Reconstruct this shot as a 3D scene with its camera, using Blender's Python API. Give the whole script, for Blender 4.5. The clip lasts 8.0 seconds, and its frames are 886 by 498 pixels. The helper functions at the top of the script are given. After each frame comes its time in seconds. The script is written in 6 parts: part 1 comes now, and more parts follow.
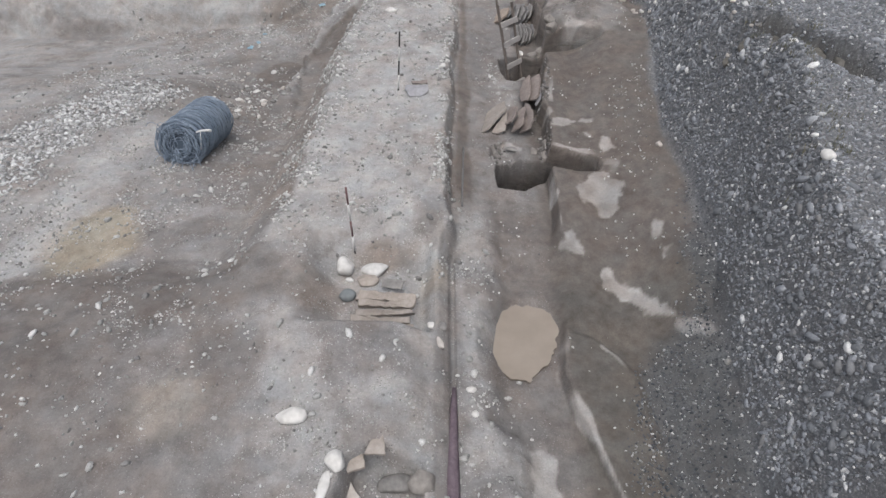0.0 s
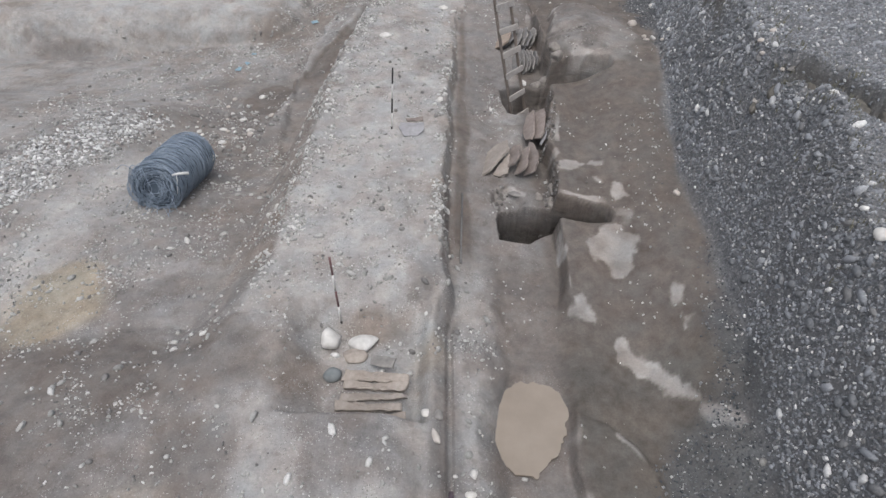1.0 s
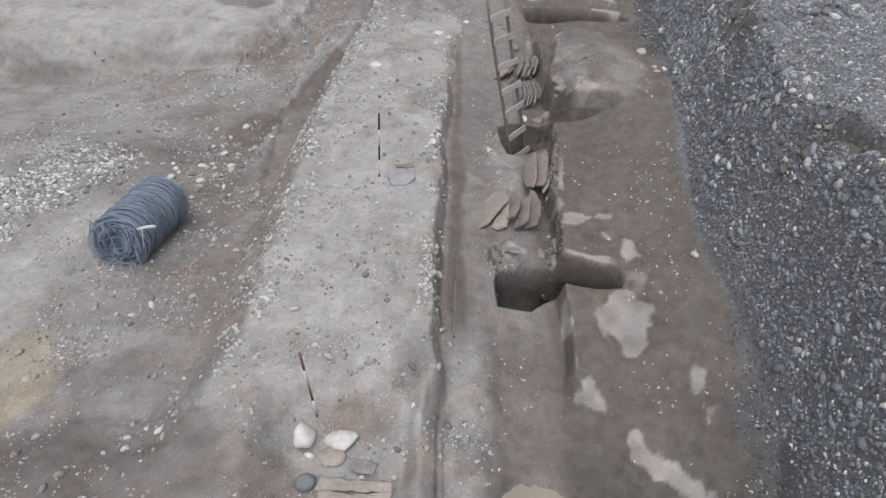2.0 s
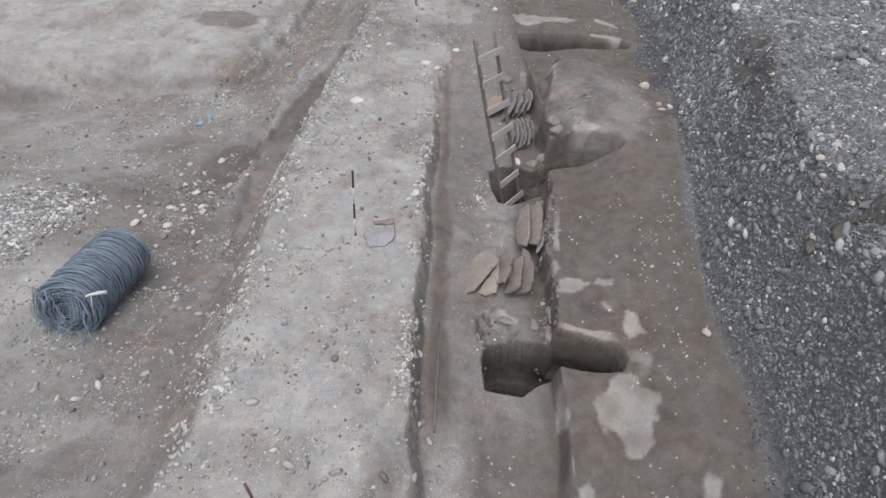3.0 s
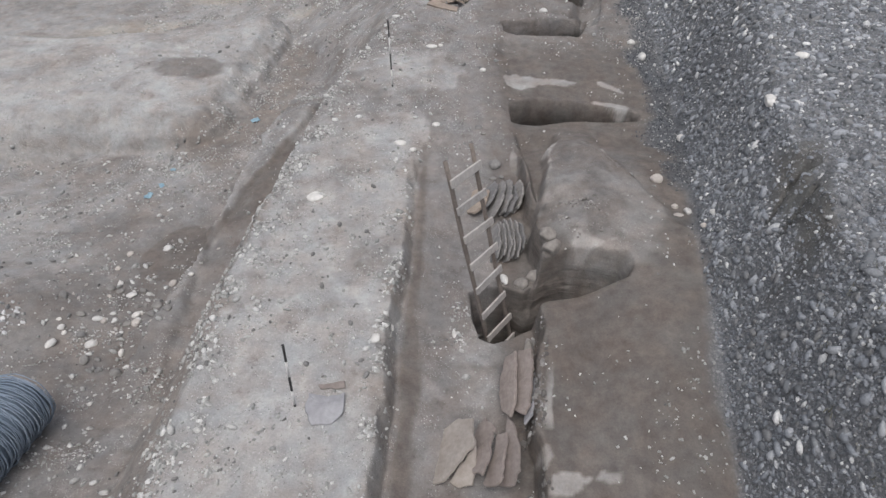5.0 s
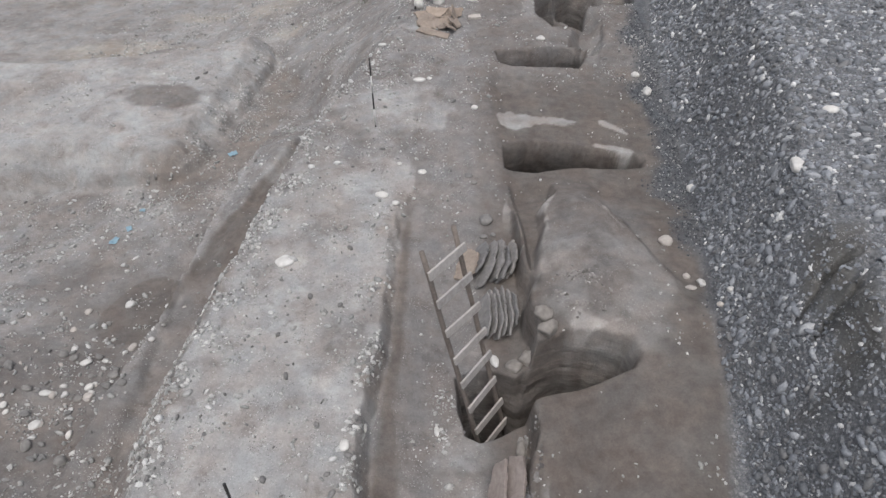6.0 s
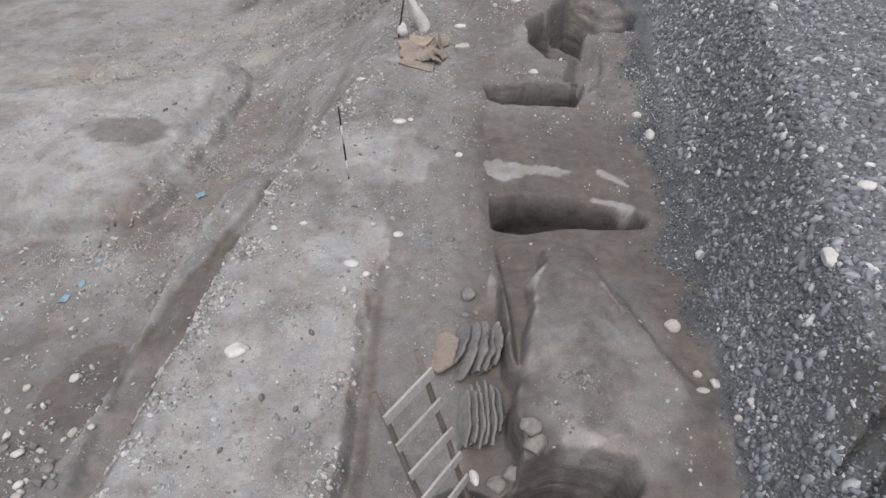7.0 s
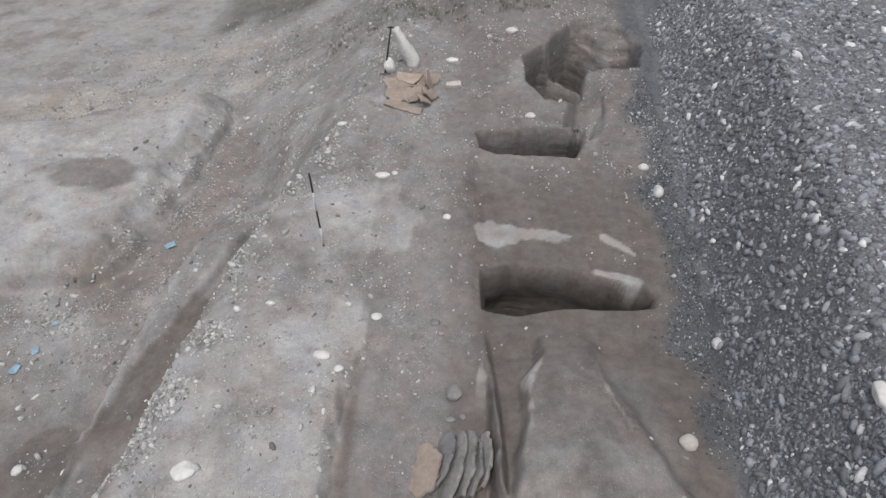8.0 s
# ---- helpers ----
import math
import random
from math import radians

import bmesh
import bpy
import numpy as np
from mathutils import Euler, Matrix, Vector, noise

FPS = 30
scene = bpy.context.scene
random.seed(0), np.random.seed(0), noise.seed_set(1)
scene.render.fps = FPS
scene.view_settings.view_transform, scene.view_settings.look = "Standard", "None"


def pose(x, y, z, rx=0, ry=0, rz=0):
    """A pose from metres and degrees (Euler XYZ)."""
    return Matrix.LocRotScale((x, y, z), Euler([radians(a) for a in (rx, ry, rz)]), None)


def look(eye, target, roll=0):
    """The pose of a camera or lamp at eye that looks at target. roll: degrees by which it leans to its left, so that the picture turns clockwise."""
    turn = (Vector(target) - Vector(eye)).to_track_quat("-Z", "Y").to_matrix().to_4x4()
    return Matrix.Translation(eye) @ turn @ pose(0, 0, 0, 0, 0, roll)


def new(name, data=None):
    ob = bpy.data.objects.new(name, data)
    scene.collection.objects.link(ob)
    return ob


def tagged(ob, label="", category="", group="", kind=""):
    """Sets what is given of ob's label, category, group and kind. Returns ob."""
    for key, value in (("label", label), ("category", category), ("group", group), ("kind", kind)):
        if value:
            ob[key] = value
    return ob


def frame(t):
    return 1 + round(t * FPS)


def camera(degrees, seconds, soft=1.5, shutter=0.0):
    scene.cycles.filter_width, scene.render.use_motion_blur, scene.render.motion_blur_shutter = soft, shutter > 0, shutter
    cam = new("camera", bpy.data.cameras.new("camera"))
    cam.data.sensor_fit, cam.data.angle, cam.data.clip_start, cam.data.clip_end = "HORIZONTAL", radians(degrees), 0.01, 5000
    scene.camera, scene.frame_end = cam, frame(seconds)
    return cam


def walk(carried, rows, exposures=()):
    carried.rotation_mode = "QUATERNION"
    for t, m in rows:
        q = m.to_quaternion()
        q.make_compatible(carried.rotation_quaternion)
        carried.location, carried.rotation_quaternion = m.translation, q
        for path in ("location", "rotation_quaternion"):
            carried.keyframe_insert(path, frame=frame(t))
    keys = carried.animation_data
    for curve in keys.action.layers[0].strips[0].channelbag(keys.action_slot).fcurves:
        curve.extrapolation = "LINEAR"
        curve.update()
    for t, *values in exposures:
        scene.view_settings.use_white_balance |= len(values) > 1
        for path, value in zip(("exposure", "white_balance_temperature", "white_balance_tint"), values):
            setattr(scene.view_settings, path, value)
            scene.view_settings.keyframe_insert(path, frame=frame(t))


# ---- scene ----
cam = camera(71.2, 8.0, soft=1.5)
METRES, EYE, TILT, LEAN, TURN = 9.3, 5.0, -45.0, 0.0, 0.0
ROWS = [
    (0.0, 0.0, 0.0, 0.0, 0.0, 0.0, 0.0),
    (0.5, 0.003, 0.0382, 0.0405, -0.03, -0.01, 0.01),
    (1.0, 0.004, 0.0796, 0.0796, -0.01, -0.02, 0.02),
    (1.5, 0.008, 0.1229, 0.1207, 0.06, -0.03, 0.03),
    (3.0, 0.0374, 0.2489, 0.2463, 0.1, -0.02, 0.12),
    (3.5, 0.0478, 0.291, 0.2879, 0.1, 0.01, 0.16),
    (4.0, 0.0572, 0.33, 0.3312, 0.09, 0.03, 0.2),
    (4.5, 0.0675, 0.3699, 0.3766, 0.24, -0.01, 0.09),
    (6.0, 0.0967, 0.5024, 0.5073, 0.34, 0.05, 0.16),
    (6.5, 0.1105, 0.5526, 0.5527, 0.35, 0.04, 0.18),
    (7.0, 0.1249, 0.6025, 0.6029, 0.35, 0.01, 0.22),
    (7.5, 0.1332, 0.6473, 0.6495, 0.34, 0.02, 0.2),
    (8.0, 0.1437, 0.6948, 0.7022, 0.38, -0.05, 0.21),
]
walk(cam, [(t, pose(0, 0, EYE, TILT, LEAN, TURN) @ pose(METRES * x, METRES * y, METRES * z, 90 + pitch, roll, yaw)) for t, x, y, z, yaw, pitch, roll in ROWS],
     exposures=((0.0, 0.19), (4.0, 0.16), (8.0, 0.13)))

# ---------------------------------------------------------------- light: an overcast day
world = bpy.data.worlds.new("overcast_sky")
scene.world = world
world.use_nodes = True
wn, wl = world.node_tree.nodes, world.node_tree.links
sky = wn.new("ShaderNodeTexSky")
sky.sky_type, sky.sun_disc = "NISHITA", False
sky.sun_elevation, sky.sun_rotation = radians(73), radians(190)
sky.air_density, sky.dust_density, sky.ozone_density = 1.0, 4.0, 1.0
haze = wn.new("ShaderNodeHueSaturation")
haze.inputs["Saturation"].default_value = 0.52
wl.new(sky.outputs[0], haze.inputs["Color"])
wl.new(haze.outputs[0], wn["Background"].inputs["Color"])
wn["Background"].inputs["Strength"].default_value = 0.15
sun_data = bpy.data.lights.new("sun", "SUN")
sun_data.energy, sun_data.angle, sun_data.color = 1.2, radians(45), (0.985, 0.99, 1.0)
sun = new("sun", sun_data)
sun.matrix_world = look((-1.3, 0.8, 24), (0, 8, 0))


# ---------------------------------------------------------------- materials
def material(name, rough=0.9, metal=0.0, spec=0.3):
    m = bpy.data.materials.new(name)
    m.use_nodes = True
    b = m.node_tree.nodes["Principled BSDF"]
    b.inputs["Roughness"].default_value = rough
    b.inputs["Metallic"].default_value = metal
    b.inputs["Specular IOR Level"].default_value = spec
    return m, m.node_tree.nodes, m.node_tree.links, b


def noise_node(n, l, scale, detail=6.0, rough=0.6, coord=None):
    t = n.new("ShaderNodeTexNoise")
    t.inputs["Scale"].default_value, t.inputs["Detail"].default_value, t.inputs["Roughness"].default_value = scale, detail, rough
    if coord is not None:
        l.new(coord, t.inputs["Vector"])
    return t


def ramp(n, l, source, stops):
    r = n.new("ShaderNodeValToRGB")
    els = r.color_ramp.elements
    while len(els) < len(stops):
        els.new(0.5)
    for e, (p, c) in zip(els, stops):
        e.position, e.color = p, (*c, 1) if len(c) == 3 else c
    l.new(source, r.inputs["Fac"])
    return r


def mix(n, l, kind, fac, a, b):
    m = n.new("ShaderNodeMix")
    m.data_type, m.blend_type = "RGBA", kind
    for sock, v in ((m.inputs[0], fac), (m.inputs[6], a), (m.inputs[7], b)):
        if hasattr(v, "links") or hasattr(v, "is_linked"):
            l.new(v, sock)
        elif isinstance(v, (int, float)):
            sock.default_value = v
        else:
            sock.default_value = (*v, 1)
    return m.outputs[2]


def bump(n, l, b, source, strength, distance):
    k = n.new("ShaderNodeBump")
    k.inputs["Strength"].default_value, k.inputs["Distance"].default_value = strength, distance
    l.new(source, k.inputs["Height"])
    l.new(k.outputs[0], b.inputs["Normal"])


def grained(name, dark, light, scale=30.0, rough=0.85, metal=0.0, relief=0.004, spec=0.3, vary=0.0, coarse=4.0):
    """A mottled surface: two noises, grain and stains, between two colours; vary: spread from object to object."""
    m, n, l, b = material(name, rough, metal, spec)
    co = n.new("ShaderNodeTexCoord").outputs["Object"]
    a, c = noise_node(n, l, scale, coord=co), noise_node(n, l, coarse, 3.0, coord=co)
    add = n.new("ShaderNodeMath")
    add.operation = "MULTIPLY_ADD"
    l.new(a.outputs["Fac"], add.inputs[0])
    add.inputs[1].default_value = 0.5
    half = n.new("ShaderNodeMath")
    half.operation = "MULTIPLY"
    l.new(c.outputs["Fac"], half.inputs[0])
    half.inputs[1].default_value = 0.5
    l.new(half.outputs[0], add.inputs[2])
    col = ramp(n, l, add.outputs[0], [(0.36, dark), (0.64, light)]).outputs[0]
    if vary:
        info = n.new("ShaderNodeObjectInfo")
        shade = ramp(n, l, info.outputs["Random"], [(0.0, (1 - vary,) * 3), (1.0, (1, 1 - vary * 0.1, 1 - vary * 0.25))])
        col = mix(n, l, "MULTIPLY", 1.0, col, shade.outputs[0])
    l.new(col, b.inputs["Base Color"])
    bump(n, l, b, a.outputs["Fac"], 0.6, relief)
    return m


def soil_material():
    """Dry crust, damp earth, gravelly grit, pale clay and ochre stains, mixed by where each kind of soil lies."""
    m, n, l, b = material("excavated_soil", 0.95, 0.0, 0.2)
    co = n.new("ShaderNodeTexCoord").outputs["Object"]
    fine = noise_node(n, l, 55.0, 8.0, 0.7, co)
    mid = noise_node(n, l, 7.0, 6.0, 0.65, co)
    broad = noise_node(n, l, 1.6, 5.0, 0.6, co)
    one, two, three = (n.new("ShaderNodeAttribute") for _ in range(3))
    one.attribute_name, two.attribute_name, three.attribute_name = "soil_one", "soil_two", "soil_three"
    s1, s2, s3 = (n.new("ShaderNodeSeparateColor") for _ in range(3))
    l.new(three.outputs["Color"], s3.inputs[0])
    l.new(one.outputs["Color"], s1.inputs[0])
    l.new(two.outputs["Color"], s2.inputs[0])
    base = ramp(n, l, mid.outputs["Fac"], [(0.3, SOIL["mid"][0]), (0.7, SOIL["mid"][1])]).outputs[0]
    for sock, key in ((s1.outputs[0], "crust"), (s1.outputs[1], "damp"), (s1.outputs[2], "grit"),
                      (s2.outputs[1], "ochre"), (s2.outputs[2], "moss"), (s3.outputs[0], "silt"), (s2.outputs[0], "clay")):
        tone = ramp(n, l, mid.outputs["Fac"], [(0.32, SOIL[key][0]), (0.68, SOIL[key][1])]).outputs[0]
        base = mix(n, l, "MIX", sock, base, tone)
    blot = ramp(n, l, broad.outputs["Fac"], [(0.34, (0.90, 0.895, 0.89)), (0.66, (1.07, 1.07, 1.065))]).outputs[0]
    base = mix(n, l, "MULTIPLY", 1.0, base, blot)
    drift = noise_node(n, l, 2.7, 4.0, 0.6, co)
    base = mix(n, l, "MULTIPLY", 1.0, base, ramp(n, l, drift.outputs["Fac"], [(0.36, (1.035, 0.99, 0.965)), (0.64, (0.97, 1.0, 1.025))]).outputs[0])
    dry = n.new("ShaderNodeMath")
    dry.operation, dry.use_clamp = "MULTIPLY_ADD", True
    l.new(s1.outputs[1], dry.inputs[0])
    dry.inputs[1].default_value, dry.inputs[2].default_value = -0.6, 1.0
    dry = dry.outputs[0]
    stain = noise_node(n, l, 4.3, 9.0, 0.68, co)
    base = mix(n, l, "MULTIPLY", dry, base, ramp(n, l, stain.outputs["Fac"], [(0.36, (0.80, 0.785, 0.775)), (0.42, (0.99, 0.99, 0.99)), (0.57, (1, 1, 1)), (0.66, (1.12, 1.12, 1.11))]).outputs[0])
    lumps = noise_node(n, l, 19.0, 8.0, 0.75, co)
    base = mix(n, l, "MULTIPLY", dry, base, ramp(n, l, lumps.outputs["Fac"], [(0.33, (0.74, 0.73, 0.725)), (0.41, (0.97, 0.97, 0.97)), (0.59, (1.03, 1.03, 1.03)), (0.67, (1.20, 1.20, 1.19))]).outputs[0])
    for scale, stops in ((1.25, [(0.5, (1, 1, 1)), (0.545, (1.09, 1.09, 1.085))]), (1.9, [(0.395, (0.88, 0.865, 0.855)), (0.44, (1, 1, 1))]),
                         (0.8, [(0.42, (0.90, 0.885, 0.875)), (0.475, (1, 1, 1))])):
        patch = noise_node(n, l, scale, 9.0, 0.62, co)
        base = mix(n, l, "MULTIPLY", dry, base, ramp(n, l, patch.outputs["Fac"], stops).outputs[0])
    grain = ramp(n, l, fine.outputs["Fac"], [(0.28, (0.8, 0.8, 0.81)), (0.5, (1, 1, 1)), (0.72, (1.14, 1.14, 1.13))]).outputs[0]
    base = mix(n, l, "MULTIPLY", 0.85, base, grain)
    # grit: single grains, light and dark, too small to model, in drifts and hardly any on damp earth
    drifts = ramp(n, l, noise_node(n, l, 3.1, 5.0, 0.65, co).outputs["Fac"], [(0.40, (0.0, 0.0, 0.0)), (0.62, (0.9, 0.9, 0.9))]).outputs[0]
    bare = n.new("ShaderNodeMath")
    bare.operation, bare.use_clamp = "MULTIPLY_ADD", True
    l.new(s1.outputs[1], bare.inputs[0])
    bare.inputs[1].default_value, bare.inputs[2].default_value = -1.1, 1.0
    sow = n.new("ShaderNodeMath")
    sow.operation = "MULTIPLY"
    l.new(drifts, sow.inputs[0])
    l.new(bare.outputs[0], sow.inputs[1])
    sown = sow.outputs[0]
    for scale, cut, rare, tone in ((60.0, 0.30, 0.66, (0.46, 0.45, 0.43)), (38.0, 0.26, 0.80, (0.50, 0.49, 0.47)), (52.0, 0.24, 0.72, (0.06, 0.058, 0.056))):
        cells = n.new("ShaderNodeTexVoronoi")
        cells.inputs["Scale"].default_value = scale
        l.new(co, cells.inputs["Vector"])
        part_of = n.new("ShaderNodeSeparateColor")
        l.new(cells.outputs["Color"], part_of.inputs[0])
        near, some, speck, fade = (n.new("ShaderNodeMath") for _ in range(4))
        near.operation, some.operation, speck.operation, fade.operation = "LESS_THAN", "GREATER_THAN", "MULTIPLY", "MULTIPLY"
        l.new(cells.outputs["Distance"], near.inputs[0])
        l.new(part_of.outputs[0], some.inputs[0])
        near.inputs[1].default_value, some.inputs[1].default_value = cut, rare
        l.new(near.outputs[0], speck.inputs[0])
        l.new(some.outputs[0], speck.inputs[1])
        l.new(speck.outputs[0], fade.inputs[0])
        l.new(sown, fade.inputs[1])
        base = mix(n, l, "MIX", fade.outputs[0], base, tone)
    # layers of soil in the walls of the pits
    squash = n.new("ShaderNodeMapping")
    squash.inputs["Scale"].default_value = (2.2, 2.2, 13.0)
    l.new(co, squash.inputs["Vector"])
    layers = noise_node(n, l, 1.0, 7.0, 0.66, squash.outputs[0])
    base = mix(n, l, "MULTIPLY", s3.outputs[1], base, ramp(n, l, layers.outputs["Fac"], [(0.32, (0.62, 0.61, 0.60)), (0.48, (0.98, 0.98, 0.97)), (0.56, (1.06, 1.05, 1.04)), (0.70, (1.40, 1.38, 1.35))]).outputs[0])
    # gravel too fine to model, packed between the stones of the bank
    packed = None
    for scale, much in ((34.0, 0.9), (75.0, 0.6)):
        cells = n.new("ShaderNodeTexVoronoi")
        cells.inputs["Scale"].default_value = scale
        l.new(co, cells.inputs["Vector"])
        tint = n.new("ShaderNodeSeparateColor")
        l.new(cells.outputs["Color"], tint.inputs[0])
        tone = ramp(n, l, tint.outputs[0], [(0.0, (0.115, 0.118, 0.123)), (0.4, (0.165, 0.169, 0.176)), (0.75, (0.225, 0.229, 0.236)), (0.93, (0.27, 0.272, 0.277)), (1.0, (0.48, 0.475, 0.465))]).outputs[0]
        # shade in the gaps painted in: each grain lighter at its middle, darker at its rim
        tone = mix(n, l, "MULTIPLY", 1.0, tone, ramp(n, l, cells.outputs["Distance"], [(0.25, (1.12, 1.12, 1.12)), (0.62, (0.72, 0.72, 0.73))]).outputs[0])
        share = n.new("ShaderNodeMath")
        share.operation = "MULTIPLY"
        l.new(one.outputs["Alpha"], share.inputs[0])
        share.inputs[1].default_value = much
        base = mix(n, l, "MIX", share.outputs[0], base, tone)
        packed = packed or cells.outputs["Distance"]
    l.new(base, b.inputs["Base Color"])
    both = n.new("ShaderNodeMath")
    both.operation = "ADD"
    l.new(fine.outputs["Fac"], both.inputs[0])
    l.new(lumps.outputs["Fac"], both.inputs[1])
    rounded, less = n.new("ShaderNodeMath"), n.new("ShaderNodeMath")
    rounded.operation, less.operation = "MULTIPLY", "SUBTRACT"
    l.new(packed, rounded.inputs[0])
    l.new(one.outputs["Alpha"], rounded.inputs[1])
    l.new(both.outputs[0], less.inputs[0])
    l.new(rounded.outputs[0], less.inputs[1])
    ribs, relief = n.new("ShaderNodeMath"), n.new("ShaderNodeMath")
    ribs.operation, relief.operation = "MULTIPLY", "MULTIPLY_ADD"
    l.new(layers.outputs["Fac"], ribs.inputs[0])
    l.new(s3.outputs[1], ribs.inputs[1])
    l.new(ribs.outputs[0], relief.inputs[0])
    relief.inputs[1].default_value = 4.0
    l.new(less.outputs[0], relief.inputs[2])
    bump(n, l, b, relief.outputs[0], 0.6, 0.016)
    return m


def pebble_material(name, stops):
    m, n, l, b = material(name, 0.8, 0.0, 0.3)
    g = n.new("ShaderNodeNewGeometry")
    co = n.new("ShaderNodeTexCoord").outputs["Object"]
    col = ramp(n, l, g.outputs["Random Per Island"], stops).outputs[0]
    t = noise_node(n, l, 60.0, 5.0, 0.6, co)
    col = mix(n, l, "MULTIPLY", 0.8, col, ramp(n, l, t.outputs["Fac"], [(0.3, (0.65, 0.65, 0.66)), (0.7, (1.1, 1.1, 1.08))]).outputs[0])
    l.new(col, b.inputs["Base Color"])
    bump(n, l, b, t.outputs["Fac"], 0.4, 0.004)
    return m


SOIL = {
    "mid": ((0.185, 0.174, 0.167), (0.250, 0.238, 0.230)),
    "crust": ((0.295, 0.288, 0.280), (0.365, 0.357, 0.347)),
    "damp": ((0.113, 0.1, 0.091), (0.170, 0.152, 0.139)),
    "grit": ((0.066, 0.070, 0.077), (0.115, 0.121, 0.130)),
    "clay": ((0.325, 0.309, 0.292), (0.400, 0.384, 0.366)),
    "ochre": ((0.182, 0.160, 0.143), (0.258, 0.230, 0.207)),
    "silt": ((0.285, 0.248, 0.192), (0.345, 0.305, 0.242)),
    "moss": ((0.072, 0.069, 0.060), (0.122, 0.116, 0.102)),
}
M_SOIL = soil_material()
M_BANK = pebble_material("bank_pebbles", [(0.0, (0.140, 0.146, 0.155)), (0.22, (0.180, 0.188, 0.199)), (0.40, (0.205, 0.203, 0.202)), (0.55, (0.233, 0.245, 0.265)),
                                          (0.78, (0.299, 0.311, 0.332)), (0.92, (0.377, 0.386, 0.400)), (1.0, (0.74, 0.73, 0.71))])
M_EARTHY = pebble_material("earthy_rubble", [(0.0, (0.10, 0.093, 0.088)), (0.45, (0.165, 0.153, 0.144)), (0.8, (0.235, 0.222, 0.21)), (1.0, (0.42, 0.41, 0.395))])
M_CRUMB = pebble_material("earth_crumbs", [(0.0, (0.15, 0.138, 0.128)), (0.5, (0.235, 0.218, 0.203)), (0.9, (0.32, 0.30, 0.28)), (1.0, (0.5, 0.48, 0.46))])
M_PALE = pebble_material("pale_rubble", [(0.0, (0.16, 0.157, 0.155)), (0.2, (0.33, 0.328, 0.325)), (0.6, (0.50, 0.498, 0.49)), (1.0, (0.76, 0.755, 0.745))])
M_GRAINS = pebble_material("foot_gravel", [(0.0, (0.05, 0.055, 0.063)), (0.5, (0.108, 0.114, 0.124)), (0.85, (0.22, 0.223, 0.228)), (1.0, (0.6, 0.59, 0.58))])
M_CHIPS = pebble_material("loose_pebbles", [(0.0, (0.17, 0.163, 0.158)), (0.10, (0.22, 0.212, 0.205)), (0.22, (0.30, 0.30, 0.285)), (0.7, (0.46, 0.45, 0.43)), (1.0, (0.66, 0.65, 0.63))])


# ---------------------------------------------------------------- the lie of the land
def lattice(ix, iy, seed):
    h = (ix.astype(np.int64) * 374761393 + iy.astype(np.int64) * 668265263 + seed * 1442695041) & 0xFFFFFFFF
    h = ((h ^ (h >> 13)) * 1274126177) & 0xFFFFFFFF
    return ((h ^ (h >> 16)) & 0xFFFF) / 32767.5 - 1.0


def ripple(x, y, size, seed):
    """Smooth noise from -1 to 1 with bumps about size metres wide."""
    u, v = x / size, y / size
    iu, iv = np.floor(u), np.floor(v)
    fu, fv = u - iu, v - iv
    fu, fv = fu * fu * (3 - 2 * fu), fv * fv * (3 - 2 * fv)
    a, b = lattice(iu, iv, seed), lattice(iu + 1, iv, seed)
    c, d = lattice(iu, iv + 1, seed), lattice(iu + 1, iv + 1, seed)
    return (a * (1 - fu) + b * fu) * (1 - fv) + (c * (1 - fu) + d * fu) * fv


def rough_noise(x, y, size, seed, octaves=4):
    total, amp = 0.0, 1.0
    for k in range(octaves):
        total = total + amp * ripple(x + 13.7 * k, y - 7.1 * k, size / 2 ** k, seed + k)
        amp *= 0.5
    return total / 1.6


def ease(lo, hi, v):
    t = np.clip((v - lo) / (hi - lo), 0, 1)
    return t * t * (3 - 2 * t)


def along(y, *pairs):
    return np.interp(y, [p[0] for p in pairs], [p[1] for p in pairs])


def inside(x, y, outline):
    """Signed distance to a closed outline, positive inside."""
    best = np.full(np.shape(x), 1e9)
    sign = np.zeros(np.shape(x), bool)
    for (ax, ay), (bx, by) in zip(outline, outline[1:] + outline[:1]):
        dx, dy = bx - ax, by - ay
        t = np.clip(((x - ax) * dx + (y - ay) * dy) / (dx * dx + dy * dy), 0, 1)
        best = np.minimum(best, (x - ax - t * dx) ** 2 + (y - ay - t * dy) ** 2)
        if dy:
            sign ^= ((ay > y) != (by > y)) & (x < ax + (y - ay) * dx / dy)
    return np.where(sign, 1, -1) * np.sqrt(best)


def near_line(x, y, line):
    best = np.full(np.shape(x), 1e9)
    for (ax, ay), (bx, by) in zip(line, line[1:]):
        dx, dy = bx - ax, by - ay
        t = np.clip(((x - ax) * dx + (y - ay) * dy) / (dx * dx + dy * dy), 0, 1)
        best = np.minimum(best, (x - ax - t * dx) ** 2 + (y - ay - t * dy) ** 2)
    return np.sqrt(best)


def strip_left(y):
    return along(y, (3, -2.6), (4.5, -2.2), (6, -1.88), (10.5, -1.72), (12.5, -1.5), (14.5, -1.15), (16, -0.75), (17.2, -0.3), (18.5, 0.0), (20, 0.3), (26, 0.8))


def strip_right(y):
    return along(y, (0, -0.06), (5, -0.03), (5.6, 0.06), (7, 0.04), (8.5, 0.10), (9.6, 0.12), (10.3, 0.19), (10.9, 0.21), (11.5, 0.22), (12.2, 0.20), (12.7, 0.32))


def kerb_edge(y):
    return along(y, (2, 0.86), (2.9, 0.66), (3.2, 0.60), (3.6, 0.50), (4.0, 0.49), (4.3, 0.54), (4.7, 0.61), (5.4, 0.67), (6.2, 0.60))


